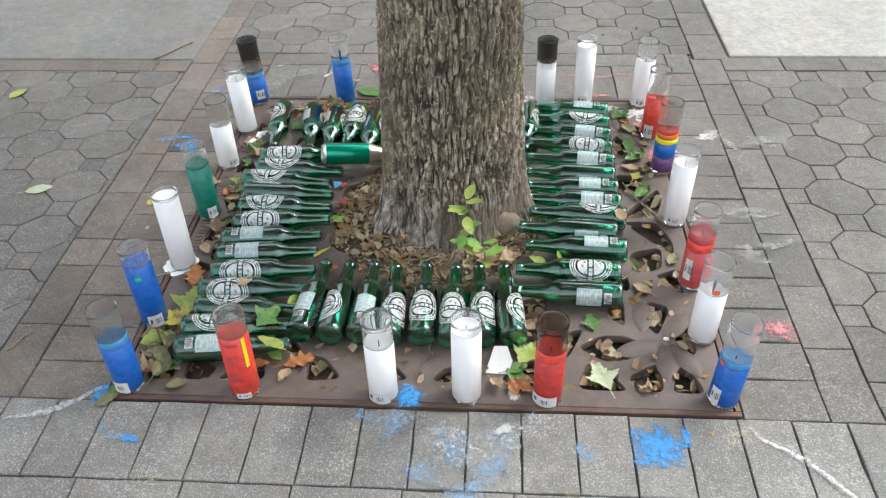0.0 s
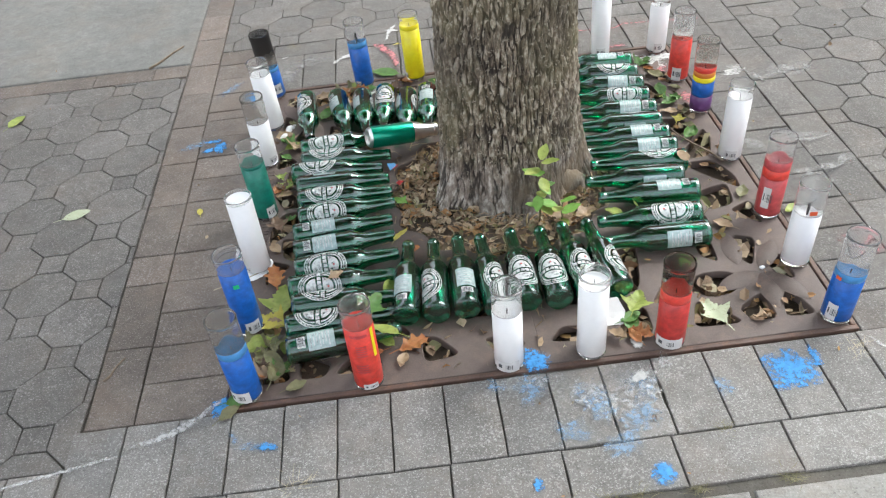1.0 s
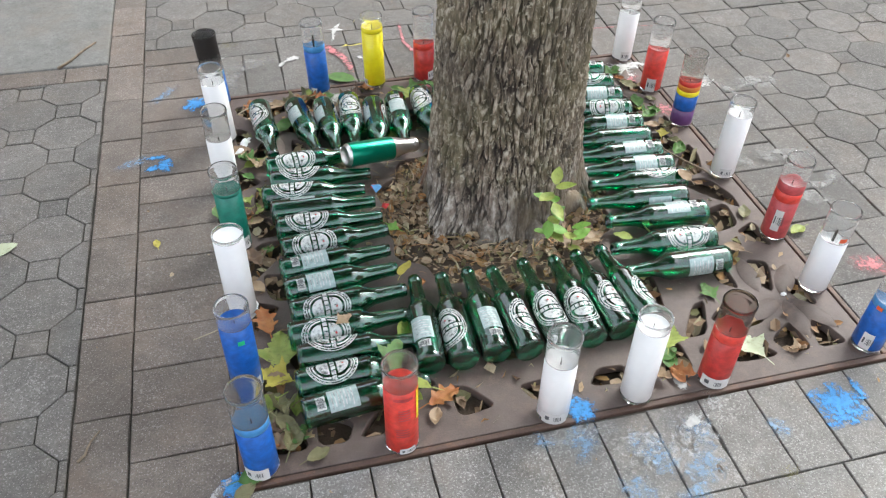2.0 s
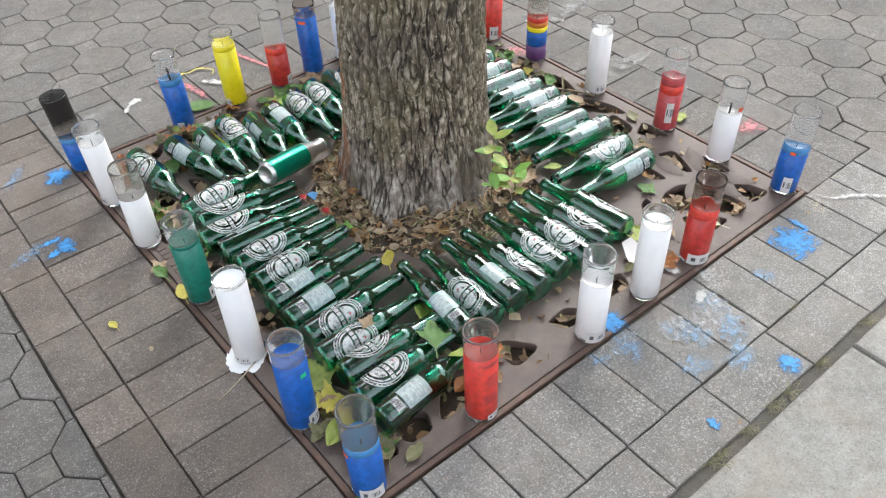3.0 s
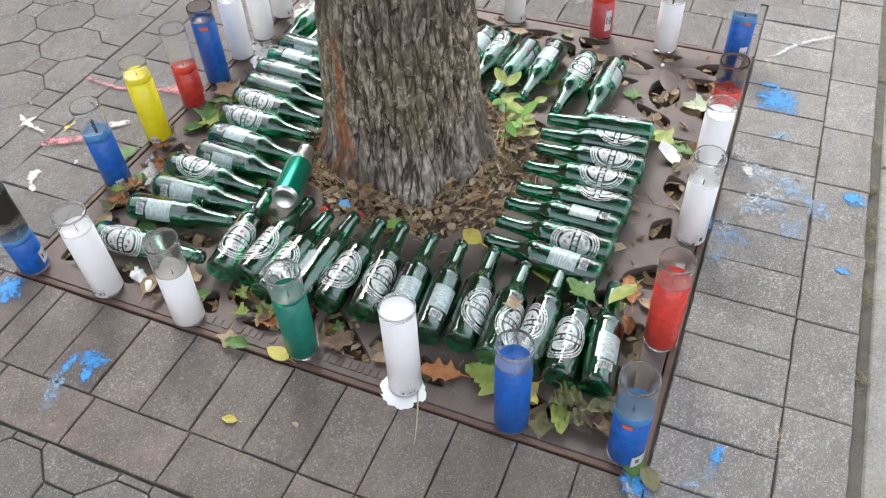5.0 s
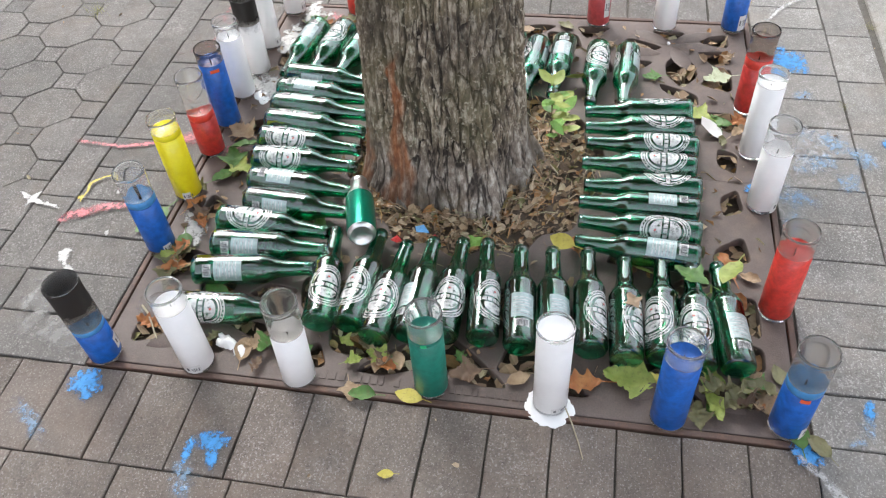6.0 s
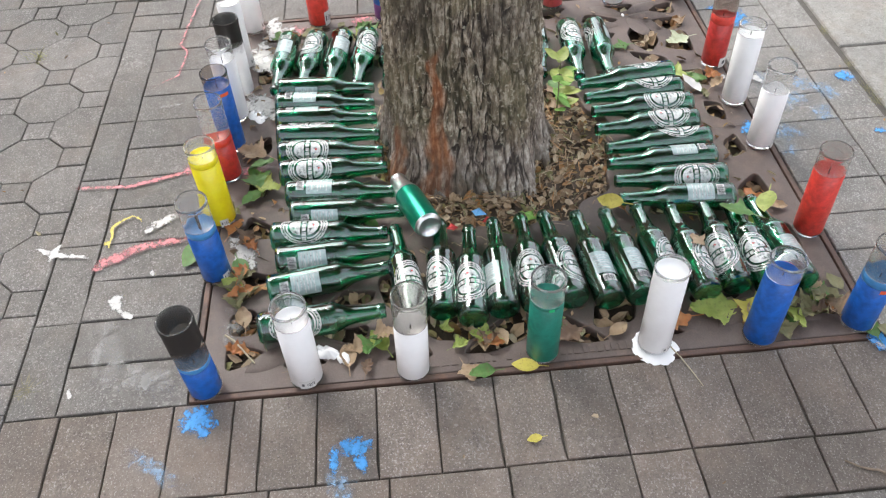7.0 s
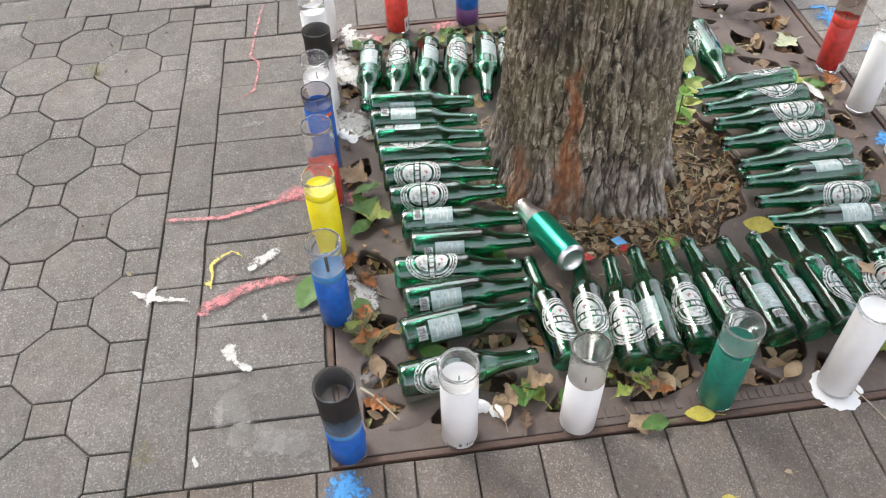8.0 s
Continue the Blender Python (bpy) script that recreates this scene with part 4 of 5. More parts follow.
PAVED = "lying on the pavers"
leaf(-1.067, 0.090, 0.088, 20, "pale", "ovate", 0.002, 0.15, where=PAVED)
leaf(-1.376, 0.615, 0.085, 60, "lime", "ovate", 0.002, 0.4, where=PAVED)
leaf(-0.746, 0.036, 0.034, 100, "yellow", "ovate", 0.002, 0.6, where=PAVED)
leaf(-0.602, 0.028, 0.062, 80, "yellow", "ovate", 0.004, 0.2)
leaf(-0.606, 0.128, 0.055, 200, "tan", "maple", 0.003, 0.6)
# leaf shape standing in for a dark green glass shard
leaf(-0.612, 0.105, 0.060, 95, "green", "ovate", 0.008, 0.8)
leaf(-0.520, -0.335, 0.120, 85, "lime", "maple", 0.004, 0.5)
leaf(-0.535, -0.395, 0.090, 150, "yellow", "maple", 0.008, 0.6)
leaf(-0.545, -0.500, 0.080, 120, "olive", "maple", 0.006, 1.3)
leaf(-0.520, -0.540, 0.070, 70, "olive", "ovate", 0.010, 1.4, (20, 0))
leaf(-0.545, -0.545, 0.075, 30, "tan", "maple", 0.006, 1.4)
leaf(-0.560, -0.460, 0.075, 200, "lime", "ovate", 0.012, 1.2, (-25, 10))
leaf(-0.535, -0.470, 0.070, 110, "olive", "maple", 0.016, 1.4, (30, 10))
leaf(-0.525, -0.515, 0.060, 320, "olive", "ovate", 0.020, 1.2, (10, 30))
leaf(-0.555, -0.520, 0.055, 250, "brown", "maple", 0.012, 1.4, (-15, 0))
leaf(-0.585, -0.590, 0.075, 10, "green", "ovate", 0.003, 0.4)
leaf(-0.480, -0.575, 0.055, 20, "olive", "ovate", 0.003, 0.6)
leaf(-0.322, -0.430, 0.085, 60, "green", "maple", 0.055, 0.4, (15, 0), "resting on the bottles")
leaf(-0.245, -0.505, 0.085, 20, "orange", "oak", 0.004, 0.6)
leaf(-0.300, -0.490, 0.060, 310, "lime", "ovate", 0.006, 0.6)
leaf(-0.270, -0.545, 0.050, 250, "tan", "ovate", 0.004, 0.8)
leaf(-0.330, -0.520, 0.060, 200, "orange", "ovate", 0.004, 0.8)
leaf(-0.250, -0.200, 0.070, 60, "yellow", "ovate", 0.040, 0.3, (-30, 10), "leaning on the bottle necks")
leaf(-0.232, -0.225, 0.055, 20, "orange", "maple", 0.012, 0.6)
leaf(-0.245, -0.033, 0.050, 140, "fresh", "maple", 0.010, 0.4, where="lying on the soil")
leaf(0.125, -0.175, 0.095, 285, "tan", "oak", 0.008, 0.4, where="lying on the soil")
leaf(0.180, -0.165, 0.070, 20, "tan", "maple", 0.008, 0.6, where="lying on the soil")
leaf(0.243, -0.180, 0.055, 150, "lime", "ovate", 0.012, 0.5)
leaf(0.350, -0.372, 0.060, 100, "green", "maple", 0.004, 0.4)
leaf(0.215, -0.470, 0.085, 60, "lime", "maple", 0.004, 0.5)
leaf(0.359, -0.522, 0.090, 110, "pale", "maple", 0.002, 0.4)
leaf(0.190, -0.520, 0.065, 80, "green", "ovate", 0.001, 0.5)
leaf(0.470, -0.262, 0.060, 140, "tan", "ovate", 0.004, 0.5)
leaf(0.440, -0.060, 0.060, 100, "tan", "ovate", 0.058, 0.4, where="resting on the bottles")
leaf(0.503, 0.500, 0.085, 30, "green", "maple", 0.006, 0.7)
leaf(0.520, 0.420, 0.080, 300, "olive", "ovate", 0.006, 0.8)
leaf(0.510, 0.340, 0.075, 80, "green", "ovate", 0.005, 0.7)
leaf(0.515, 0.270, 0.070, 20, "green", "maple", 0.006, 0.8)
leaf(0.512, 0.185, 0.050, 60, "yellow", "maple", 0.004, 0.5)
leaf(0.500, 0.225, 0.060, 160, "tan", "ovate", 0.004, 0.6)
leaf(0.192, -0.509, 0.060, 20, "green", "ovate", 0.004, 0.5)
leaf(-0.058, 0.530, 0.085, 20, "green", "maple", 0.012, 0.6)
leaf(-0.020, 0.520, 0.080, 120, "green", "ovate", 0.016, 0.8, (20, 0))
leaf(-0.085, 0.505, 0.080, 250, "lime", "maple", 0.010, 0.7)
leaf(-0.110, 0.535, 0.070, 310, "green", "ovate", 0.006, 0.7)
leaf(0.040, 0.545, 0.100, 60, "tan", "maple", 0.006, 0.6)
leaf(-0.349, 0.560, 0.080, 30, "olive", "maple", 0.006, 0.7)
leaf(-0.310, 0.545, 0.070, 200, "green", "ovate", 0.004, 0.5)
leaf(-0.375, 0.540, 0.065, 110, "orange", "ovate", 0.006, 0.6)
leaf(-0.255, 0.640, 0.110, 155, "green", "ovate", 0.003, 0.25, where="lying on the pavers by a candle")
leaf(-0.430, 0.430, 0.080, 60, "green", "ovate", 0.006, 0.5)
leaf(-0.300, 0.400, 0.090, 10, "lime", "ovate", 0.006, 0.5)
leaf(-0.165, 0.330, 0.080, 40, "lime", "ovate", 0.006, 0.4)
leaf(-0.530, 0.320, 0.060, 100, "tan", "maple", 0.004, 0.7)
leaf(-0.520, 0.280, 0.070, 30, "lime", "ovate", 0.004, 0.6)
leaf(-0.530, 0.095, 0.060, 70, "lime", "maple", 0.006, 0.7)
leaf(-0.535, 0.060, 0.055, 200, "tan", "ovate", 0.004, 0.7)
leaf(-0.545, -0.060, 0.075, 110, "brown", "maple", 0.004, 0.7)
leaf(-0.540, -0.250, 0.095, 100, "orange", "oak", 0.005, 0.6)
leaf(-0.545, -0.150, 0.055, 300, "tan", "ovate", 0.004, 0.6)
leaf(-0.300, -0.500, 0.085, 150, "lime", "ovate", 0.050, 0.3, (25, 0), "leaning on the bottles")
leaf(-0.285, -0.345, 0.070, 60, "lime", "ovate", 0.020, 0.3, (40, 10), "leaning on the bottle necks")
leaf(0.293, -0.200, 0.080, 100, "lime", "ovate", 0.030, 0.3, (50, 0), "leaning on the bottle necks")
leaf(-0.395, -0.330, 0.045, 30, "tan", "maple", 0.060, 0.3, (0, 0), "resting on a bottle")
leaf(-0.605, -0.620, 0.060, 40, "olive", "ovate", 0.003, 0.5, where="lying at the grate corner")
leaf(0.555, -0.155, 0.060, 60, "olive", "ovate", 0.003, 0.6)
leaf(0.640, -0.240, 0.060, 200, "lime", "ovate", 0.003, 0.6, where=PAVED)
leaf(0.150, 0.350, 0.070, 70, "orange", "maple", 0.010, 0.5, where="lying on the soil")


# drifts of small leaves between the candles and the bottles
rnd = random.Random(77)
for cx, cy, sx, sy, count in ((-0.36, 0.545, 0.10, 0.018, 12), (-0.535, 0.36, 0.016, 0.10, 9), (-0.535, 0.02, 0.015, 0.10, 7), (-0.535, -0.48, 0.022, 0.05, 9), (0.30, -0.545, 0.09, 0.02, 5), (-0.20, 0.30, 0.07, 0.03, 5), (0.525, 0.25, 0.02, 0.10, 7), (0.20, 0.36, 0.06, 0.03, 4)):
    for _ in range(count):
        leaf(cx + rnd.gauss(0, sx), cy + rnd.gauss(0, sy), rnd.uniform(0.035, 0.07), rnd.uniform(0, 360), rnd.choice(("olive", "lime", "green", "tan", "brown", "tan", "orange")), rnd.choice(("ovate", "maple", "oak")), rnd.uniform(0.002, 0.008), rnd.uniform(0.6, 1.3), (rnd.gauss(0, 10), rnd.gauss(0, 10)))


def litter(name, spots, low, high, label, seed):
    """Many small crisp leaf scraps in one mesh."""
    rnd = random.Random(seed)
    verts, faces = [], []
    for x, y, z in spots:
        s = low + (high - low) * rnd.random() ** 1.8
        m = pose(x, y, z, rnd.gauss(0, 30), rnd.gauss(0, 30), rnd.uniform(0, 360))
        wide = rnd.uniform(0.18, 0.34)
        fold = rnd.uniform(0.02, 0.2)
        j = [rnd.uniform(0.55, 1.35) for _ in range(6)]
        pts = [(-0.5 * j[0], 0, 0), (-0.22, -wide * j[1], fold), (0.2, -wide * j[2], fold * j[2]), (0.5 * j[3], 0, fold * 0.5), (0.2, wide * j[4], fold * j[4]), (-0.22, wide * j[5], fold), (0.0, 0, 0)]
        k = len(verts)
        verts += [tuple(m @ Vector((s * a, s * b, s * c))) for a, b, c in pts]
        faces += [(k + i, k + (i + 1) % 6, k + 6) for i in range(6)]
    return tagged(new(name, mesh_of(name, verts, faces, LITTER)), label, "leaf litter", kind="stuff")


rnd = random.Random(5)
spots = []
while len(spots) < 3000:
    a, d = rnd.uniform(0, 2 * math.pi), 0.18 + 0.20 * rnd.random() ** 1.2
    x, y = TX + d * math.cos(a), TY + d * math.sin(a)
    if math.hypot(x, y) < 0.30:
        spots.append((x, y, -0.019 + 0.014 * max(0, (0.30 - d) / 0.12) * rnd.random() + 0.006 * rnd.random()))
litter("leaf_litter", spots, 0.004, 0.030, "brown and tan dry leaf litter heaped round the trunk", 1)
rnd = random.Random(19)
verts, faces = [], []
for _ in range(450):
    a, d = rnd.uniform(0, 2 * math.pi), 0.20 + 0.15 * rnd.random() ** 1.3
    x, y, z = TX + d * math.cos(a), TY + d * math.sin(a), -0.006 + 0.010 * rnd.random()
    if math.hypot(x, y) > 0.32:
        continue
    t, q, w = a + math.pi / 2 + rnd.gauss(0, 0.7), rnd.uniform(0.010, 0.05), rnd.uniform(0.0005, 0.0014)
    u, v, k = Vector((math.cos(t), math.sin(t))), Vector((-math.sin(t), math.cos(t))), len(verts)
    for f, lift in ((-0.5, 0.0), (0.0, rnd.uniform(0, 0.006)), (0.5, rnd.uniform(-0.002, 0.004))):
        bend = 0.05 * q * (1 - 4 * f * f)
        verts += [(x + u.x * q * f + v.x * (bend + o), y + u.y * q * f + v.y * (bend + o), z + lift) for o in (-w, w)]
    faces += [(k, k + 1, k + 3, k + 2), (k + 2, k + 3, k + 5, k + 4)]
tagged(new("dry_stalks", mesh_of("dry_stalks", verts, faces, LITTER)), "thin dry stalks and needles strewn round the trunk", "leaf litter", kind="stuff")
spots = []
while len(spots) < 2200:
    x, y = rnd.uniform(-0.575, 0.575), rnd.uniform(-0.575, 0.575)
    if max(abs(x), abs(y)) > 0.26:
        spots.append((x, y, rnd.uniform(-0.022, -0.006)))
litter("leaf_litter", spots, 0.02, 0.05, "dry leaf litter lying in the grate openings", 2)
spots = []
while len(spots) < 150:
    x, y = rnd.uniform(-0.56, 0.56), rnd.uniform(-0.56, 0.56)
    if max(abs(x), abs(y)) > 0.24:
        spots.append((x, y, rnd.uniform(0.003, 0.006)))
litter("leaf_litter", spots, 0.014, 0.036, "scraps of dry leaf scattered on the grate and bottles", 3)
spots = [(rnd.uniform(-1.4, 1.4), rnd.uniform(-0.9, 1.4), 0.003) for _ in range(70)]
spots = [p for p in spots if max(abs(p[0]), abs(p[1])) > 0.63]
litter("leaf_litter", spots, 0.006, 0.016, "tiny scraps of dry leaf on the pavers", 4)


def tube(name, points, radius, mat, n=6):
    verts, faces = [], []
    for k, p in enumerate(points):
        q = Vector(points[min(k + 1, len(points) - 1)]) - Vector(points[max(k - 1, 0)])
        m = q.to_track_quat("Z", "Y").to_matrix()
        r = radius * (1 - 0.5 * k / len(points))
        verts += [tuple(Vector(p) + m @ Vector((r * math.cos(2 * math.pi * i / n), r * math.sin(2 * math.pi * i / n), 0))) for i in range(n)]
    for k in range(len(points) - 1):
        faces += [(k * n + i, k * n + (i + 1) % n, (k + 1) * n + (i + 1) % n, (k + 1) * n + i) for i in range(n)]
    faces += [tuple(range(n))[::-1], tuple((len(points) - 1) * n + i for i in range(n))]
    return mesh_of(name, verts, faces, mat, True)


def twig(name, a, b, radius, mat, label, sag=0.004):
    pts = [tuple(Vector(a).lerp(Vector(b), s) + Vector((sag * math.sin(7 * s), sag * math.cos(5 * s), 0))) for s in (0, 0.25, 0.5, 0.75, 1)]
    return tagged(new(name, tube(name, pts, radius, mat)), label, "twig")


twig("twig", (0.555, -0.03, 0.006), (0.470, 0.150, 0.008), 0.003, TWIG, "thin brown twig lying on the grate")
twig("twig", (-0.550, -0.215, 0.004), (-0.680, -0.265, 0.003), 0.0016, STRAW, "pale dry stalk lying across the grate edge")
twig("twig", (-1.02, 0.86, 0.004), (-0.93, 1.00, 0.004), 0.004, TWIG, "dark twig on the pavement")
twig("twig", (-0.87, -0.50, 0.004), (-0.84, -0.44, 0.004), 0.0025, TWIG, "short dark twig on the pavers")
twig("twig", (-0.48, 0.555, 0.012), (-0.55, 0.50, 0.010), 0.0022, STRAW, "pale dry stalk by the candles")
twig("twig", (-0.34, 0.47, 0.02), (-0.20, 0.33, 0.012), 0.0018, STRAW, "pale dry stalk among the bottles")


def sprout(x, y, leaves, label):
    thing = tagged(new("sprout"), label, "sprout")
    thing.location = (x, y, -0.012)
    top = leaves[-1][2]
    part("stem", tube("stem", [(0, 0, 0), (0.003, -0.004, top * 0.4), (0.000, -0.002, top * 0.7), (0.004, -0.004, top)], 0.002, LEAF["olive"]), thing)
    for dx, dy, z, size, turn, tilt, color in leaves:
        p = part("leaf_blade", leaf_mesh("ovate", size * 0.95, LEAF[color], 0.25, x + z * 77, False), thing)
        p.matrix_basis = pose(dx, dy, z, 0, tilt, turn)


sprout(0.075, -0.150, [(0, 0, 0.045, 0.045, 200, -25, "fresh"), (0, -0.004, 0.065, 0.050, 330, 15, "fresh"), (0, 0, 0.080, 0.045, 250, 40, "fresh"), (0.004, 0, 0.055, 0.05, 290, 10, "lime"), (0.002, 0, 0.09, 0.045, 270, -10, "lime"), (0.004, 0, 0.125, 0.046, 280, 20, "lime"), (0.004, 0, 0.145, 0.046, 250, -15, "fresh"), (0.002, 0, 0.100, 0.042, 20, 5, "green"), (0, 0, 0.115, 0.044, 300, 25, "fresh"),
                       (0, -0.004, 0.135, 0.045, 150, -10, "fresh"), (0.004, 0, 0.150, 0.050, 210, -5, "lime"), (0.004, 0, 0.165, 0.050, 330, -20, "lime"), (0.004, 0, 0.172, 0.045, 60, -30, "lime")], "leafy green sprout growing at the foot of the trunk")
sprout(0.120, -0.175, [(0, 0, 0.020, 0.045, 280, -10, "lime"), (0, 0, 0.035, 0.055, 10, -15, "fresh"), (0, 0, 0.055, 0.050, 240, -20, "lime"), (0, 0, 0.070, 0.050, 320, -30, "fresh")], "small yellow-green sprout beside the trunk")


def tuft(x, y, count, height, spread, mat, label, seed):
    rnd = random.Random(seed)
    verts, faces = [], []
    for _ in range(count):
        a, h = rnd.uniform(0, 2 * math.pi), height * rnd.uniform(0.5, 1.1)
        bx, by = rnd.gauss(0, spread * 0.25), rnd.gauss(0, spread * 0.25)
        lean = spread * rnd.uniform(0.3, 1.1)
        w = 0.0008
        k = len(verts)
        for s in (0, 0.5, 1.0):
            cx, cy, cz = bx + lean * s * s * math.cos(a), by + lean * s * s * math.sin(a), h * s * (1 - 0.3 * s)
            verts += [(cx - w * (1 - s * 0.8) * math.sin(a), cy + w * (1 - s * 0.8) * math.cos(a), cz), (cx + w * (1 - s * 0.8) * math.sin(a), cy - w * (1 - s * 0.8) * math.cos(a), cz)]
        faces += [(k, k + 1, k + 3, k + 2), (k + 2, k + 3, k + 5, k + 4)]
    ob = new("grass_tuft", mesh_of("grass_tuft", verts, faces, mat))
    ob.location = (x, y, -0.004)
    return tagged(ob, label, "weed", "weeds in the joints")


tuft(0.585, -0.652, 45, 0.010, 0.035, STRAW, "dry straw-coloured grass tuft at the grate corner", 1)
tuft(0.515, 1.140, 30, 0.03, 0.05, GRASS, "small weed growing in a paver joint", 2)
tuft(-0.470, -0.795, 30, 0.015, 0.04, STRAW, "dry grass tuft in a paver joint", 3)
for k, (x, y) in enumerate(((-0.02, -0.903), (0.05, -0.905), (0.10, -0.903), (-0.12, -0.902), (-0.30, -0.905), (0.35, -0.904), (0.62, -0.903), (-0.55, 0.905), (-0.10, -0.905), (0.20, -0.904), (0.28, -0.796))):
    tuft(x, y, 40, 0.009, 0.026, WEED, "low olive weed in the joint along the slab", 10 + k)


# ---- spilt wax and paint ----
def blob(w, h, seed, rough=0.35, n=56):
    """An irregular flat patch; 'edge' falls off towards its outline."""
    rnd = random.Random(seed)
    o = rnd.uniform(0, 90)
    verts, faces, edge = [(0, 0, 0)], [], [0.45]
    rings = 7
    for k in range(1, rings + 1):
        for i in range(n):
            t = 2 * math.pi * i / n
            r = max(0.4, 1 + rough * (0.7 * noise.noise((math.cos(t) * 1.3 + o, math.sin(t) * 1.3, o)) + 0.4 * noise.noise((math.cos(t) * 4 + o, math.sin(t) * 4, 9.0))))
            s = k / rings
            verts.append((w / 2 * r * s * math.cos(t), h / 2 * r * s * math.sin(t), 0.0))
            edge.append(0.45 * (1 - s ** 1.5))
    faces += [(0, 1 + i, 1 + (i + 1) % n) for i in range(n)]
    for k in range(rings - 1):
        a, b = 1 + k * n, 1 + (k + 1) * n
        faces += [(a + i, b + i, b + (i + 1) % n, a + (i + 1) % n) for i in range(n)]
    return verts, faces, edge


STAIN_WORDS = {"blue": "bright blue paint splash", "faint blue": "faint blue paint stain", "red": "pinkish red wax stain", "white": "white wax spill", "fleck": "scattered white wax flecks", "chalk": "faint white chalk line", "grey": "greyish old wax stain", "yellow": "yellow wax drips"}
LEVEL = [0.0032]


def stain(x, y, w, h, turn, color, rough=0.35, on="on the pavers"):
    LEVEL[0] += 0.00003
    v, f, e = blob(w, h, x * 31 + y * 17 + w, rough)
    me = mesh_of("stain", v, f, STAIN[color])
    me.attributes.new("edge", "FLOAT", "POINT").data.foreach_set("value", e)
    ob = new("wax_stain" if color in ("white", "fleck", "grey", "yellow", "red") else "paint_stain", me)
    ob.matrix_basis = pose(x, y, LEVEL[0], 0, 0, turn)
    return tagged(ob, STAIN_WORDS[color] + " " + on, "stain")


GRATE_ON = "on the iron grate"
stain(0.445, -0.690, 0.105, 0.10, 20, "blue", 0.45)
stain(0.500, -0.665, 0.02, 0.06, 0, "blue", 0.5)
stain(-0.553, -0.703, 0.09, 0.03, -20, "faint blue", 0.6)
stain(-0.530, -0.708, 0.04, 0.022, -20, "blue", 0.5)
stain(-0.590, -0.680, 0.02, 0.06, 10, "faint blue", 0.6)
stain(-0.014, -0.590, 0.055, 0.07, 30, "blue", 0.6, GRATE_ON)
stain(-0.728, 0.332, 0.062, 0.040, 100, "blue", 0.5)
stain(-0.757, 0.318, 0.040, 0.024, 20, "blue", 0.5)
stain(-0.752, 0.362, 0.050, 0.018, 0, "blue", 0.5)
stain(-0.800, 0.350, 0.12, 0.05, 15, "faint blue", 0.5)
stain(-0.655, 0.590, 0.075, 0.055, 50, "blue", 0.7)
stain(-0.735, 0.650, 0.14, 0.04, 50, "faint blue", 0.6)
stain(-0.620, -0.600, 0.05, 0.05, 0, "blue", 0.6)
stain(0.150, -0.870, 0.045, 0.05, 0, "blue", 0.5)
stain(-0.060, -0.860, 0.02, 0.03, 0, "blue", 0.5)
for x, y, w, h in ((-0.035, -0.650, 0.08, 0.10), (0.075, -0.700, 0.10, 0.12), (0.145, -0.745, 0.11, 0.09), (0.020, -0.755, 0.08, 0.08), (0.165, -0.680, 0.08, 0.08), (0.310, -0.705, 0.06, 0.05), (-0.100, -0.640, 0.05, 0.04), (0.100, -0.800, 0.1, 0.07)):
    stain(x, y, w, h, x * 400, "faint blue", 0.6)
for x, y, w, h in ((0.150, -0.690, 0.20, 0.17), (0.060, -0.680, 0.14, 0.13), (0.220, -0.640, 0.14, 0.06), (0.0, -0.64, 0.12, 0.05)):
    stain(x, y, w, h, x * 300, "fleck", 0.5)
stain(0.165, -0.660, 0.05, 0.03, 30, "white", 0.6)
stain(0.185, -0.580, 0.025, 0.045, 0, "white", 0.6, GRATE_ON)
stain(0.735, -0.378, 0.095, 0.075, -20, "red", 0.6)
stain(0.445, 0.630, 0.10, 0.03, 0, "red", 0.6)
stain(0.575, 0.290, 0.05, 0.07, 0, "red", 0.7, GRATE_ON)
stain(0.540, 0.460, 0.07, 0.06, 0, "red", 0.7, GRATE_ON)
stain(-0.020, 0.545, 0.05, 0.06, 0, "red", 0.6, GRATE_ON)
stain(-0.572, 0.822, 0.035, 0.010, 20, "white", 0.4)
stain(-0.300, 0.720, 0.02, 0.015, 0, "white", 0.5)
stain(-0.160, 0.725, 0.075, 0.035, 140, "white", 0.8)
stain(-0.205, 0.828, 0.02, 0.018, 0, "yellow", 0.5)
stain(-0.500, 0.760, 0.16, 0.10, 20, "grey", 0.6)
stain(-0.560, 0.690, 0.14, 0.09, 60, "grey", 0.6)
stain(0.250, 0.760, 0.07, 0.02, 100, "grey", 0.5)
stain(0.900, 0.360, 0.26, 0.08, -10, "grey", 0.7)
stain(0.740, 0.395, 0.07, 0.05, 40, "white", 0.9)
stain(0.735, -0.145, 0.12, 0.12, 10, "grey", 0.6)
stain(0.800, -0.090, 0.16, 0.05, 25, "grey", 0.6)
stain(0.770, 0.040, 0.20, 0.04, -5, "grey", 0.6)
stain(0.650, 0.030, 0.09, 0.08, 0, "grey", 0.6)
stain(-0.450, 0.545, 0.10, 0.07, 0, "grey", 0.6, GRATE_ON)
stain(-0.255, 0.545, 0.12, 0.06, 20, "white", 0.7, GRATE_ON)
stain(0.215, 0.540, 0.17, 0.09, 60, "white", 0.8, GRATE_ON)
stain(0.430, 0.545, 0.18, 0.09, 20, "white", 0.9, GRATE_ON)
stain(0.540, 0.500, 0.08, 0.05, 120, "white", 0.8, GRATE_ON)


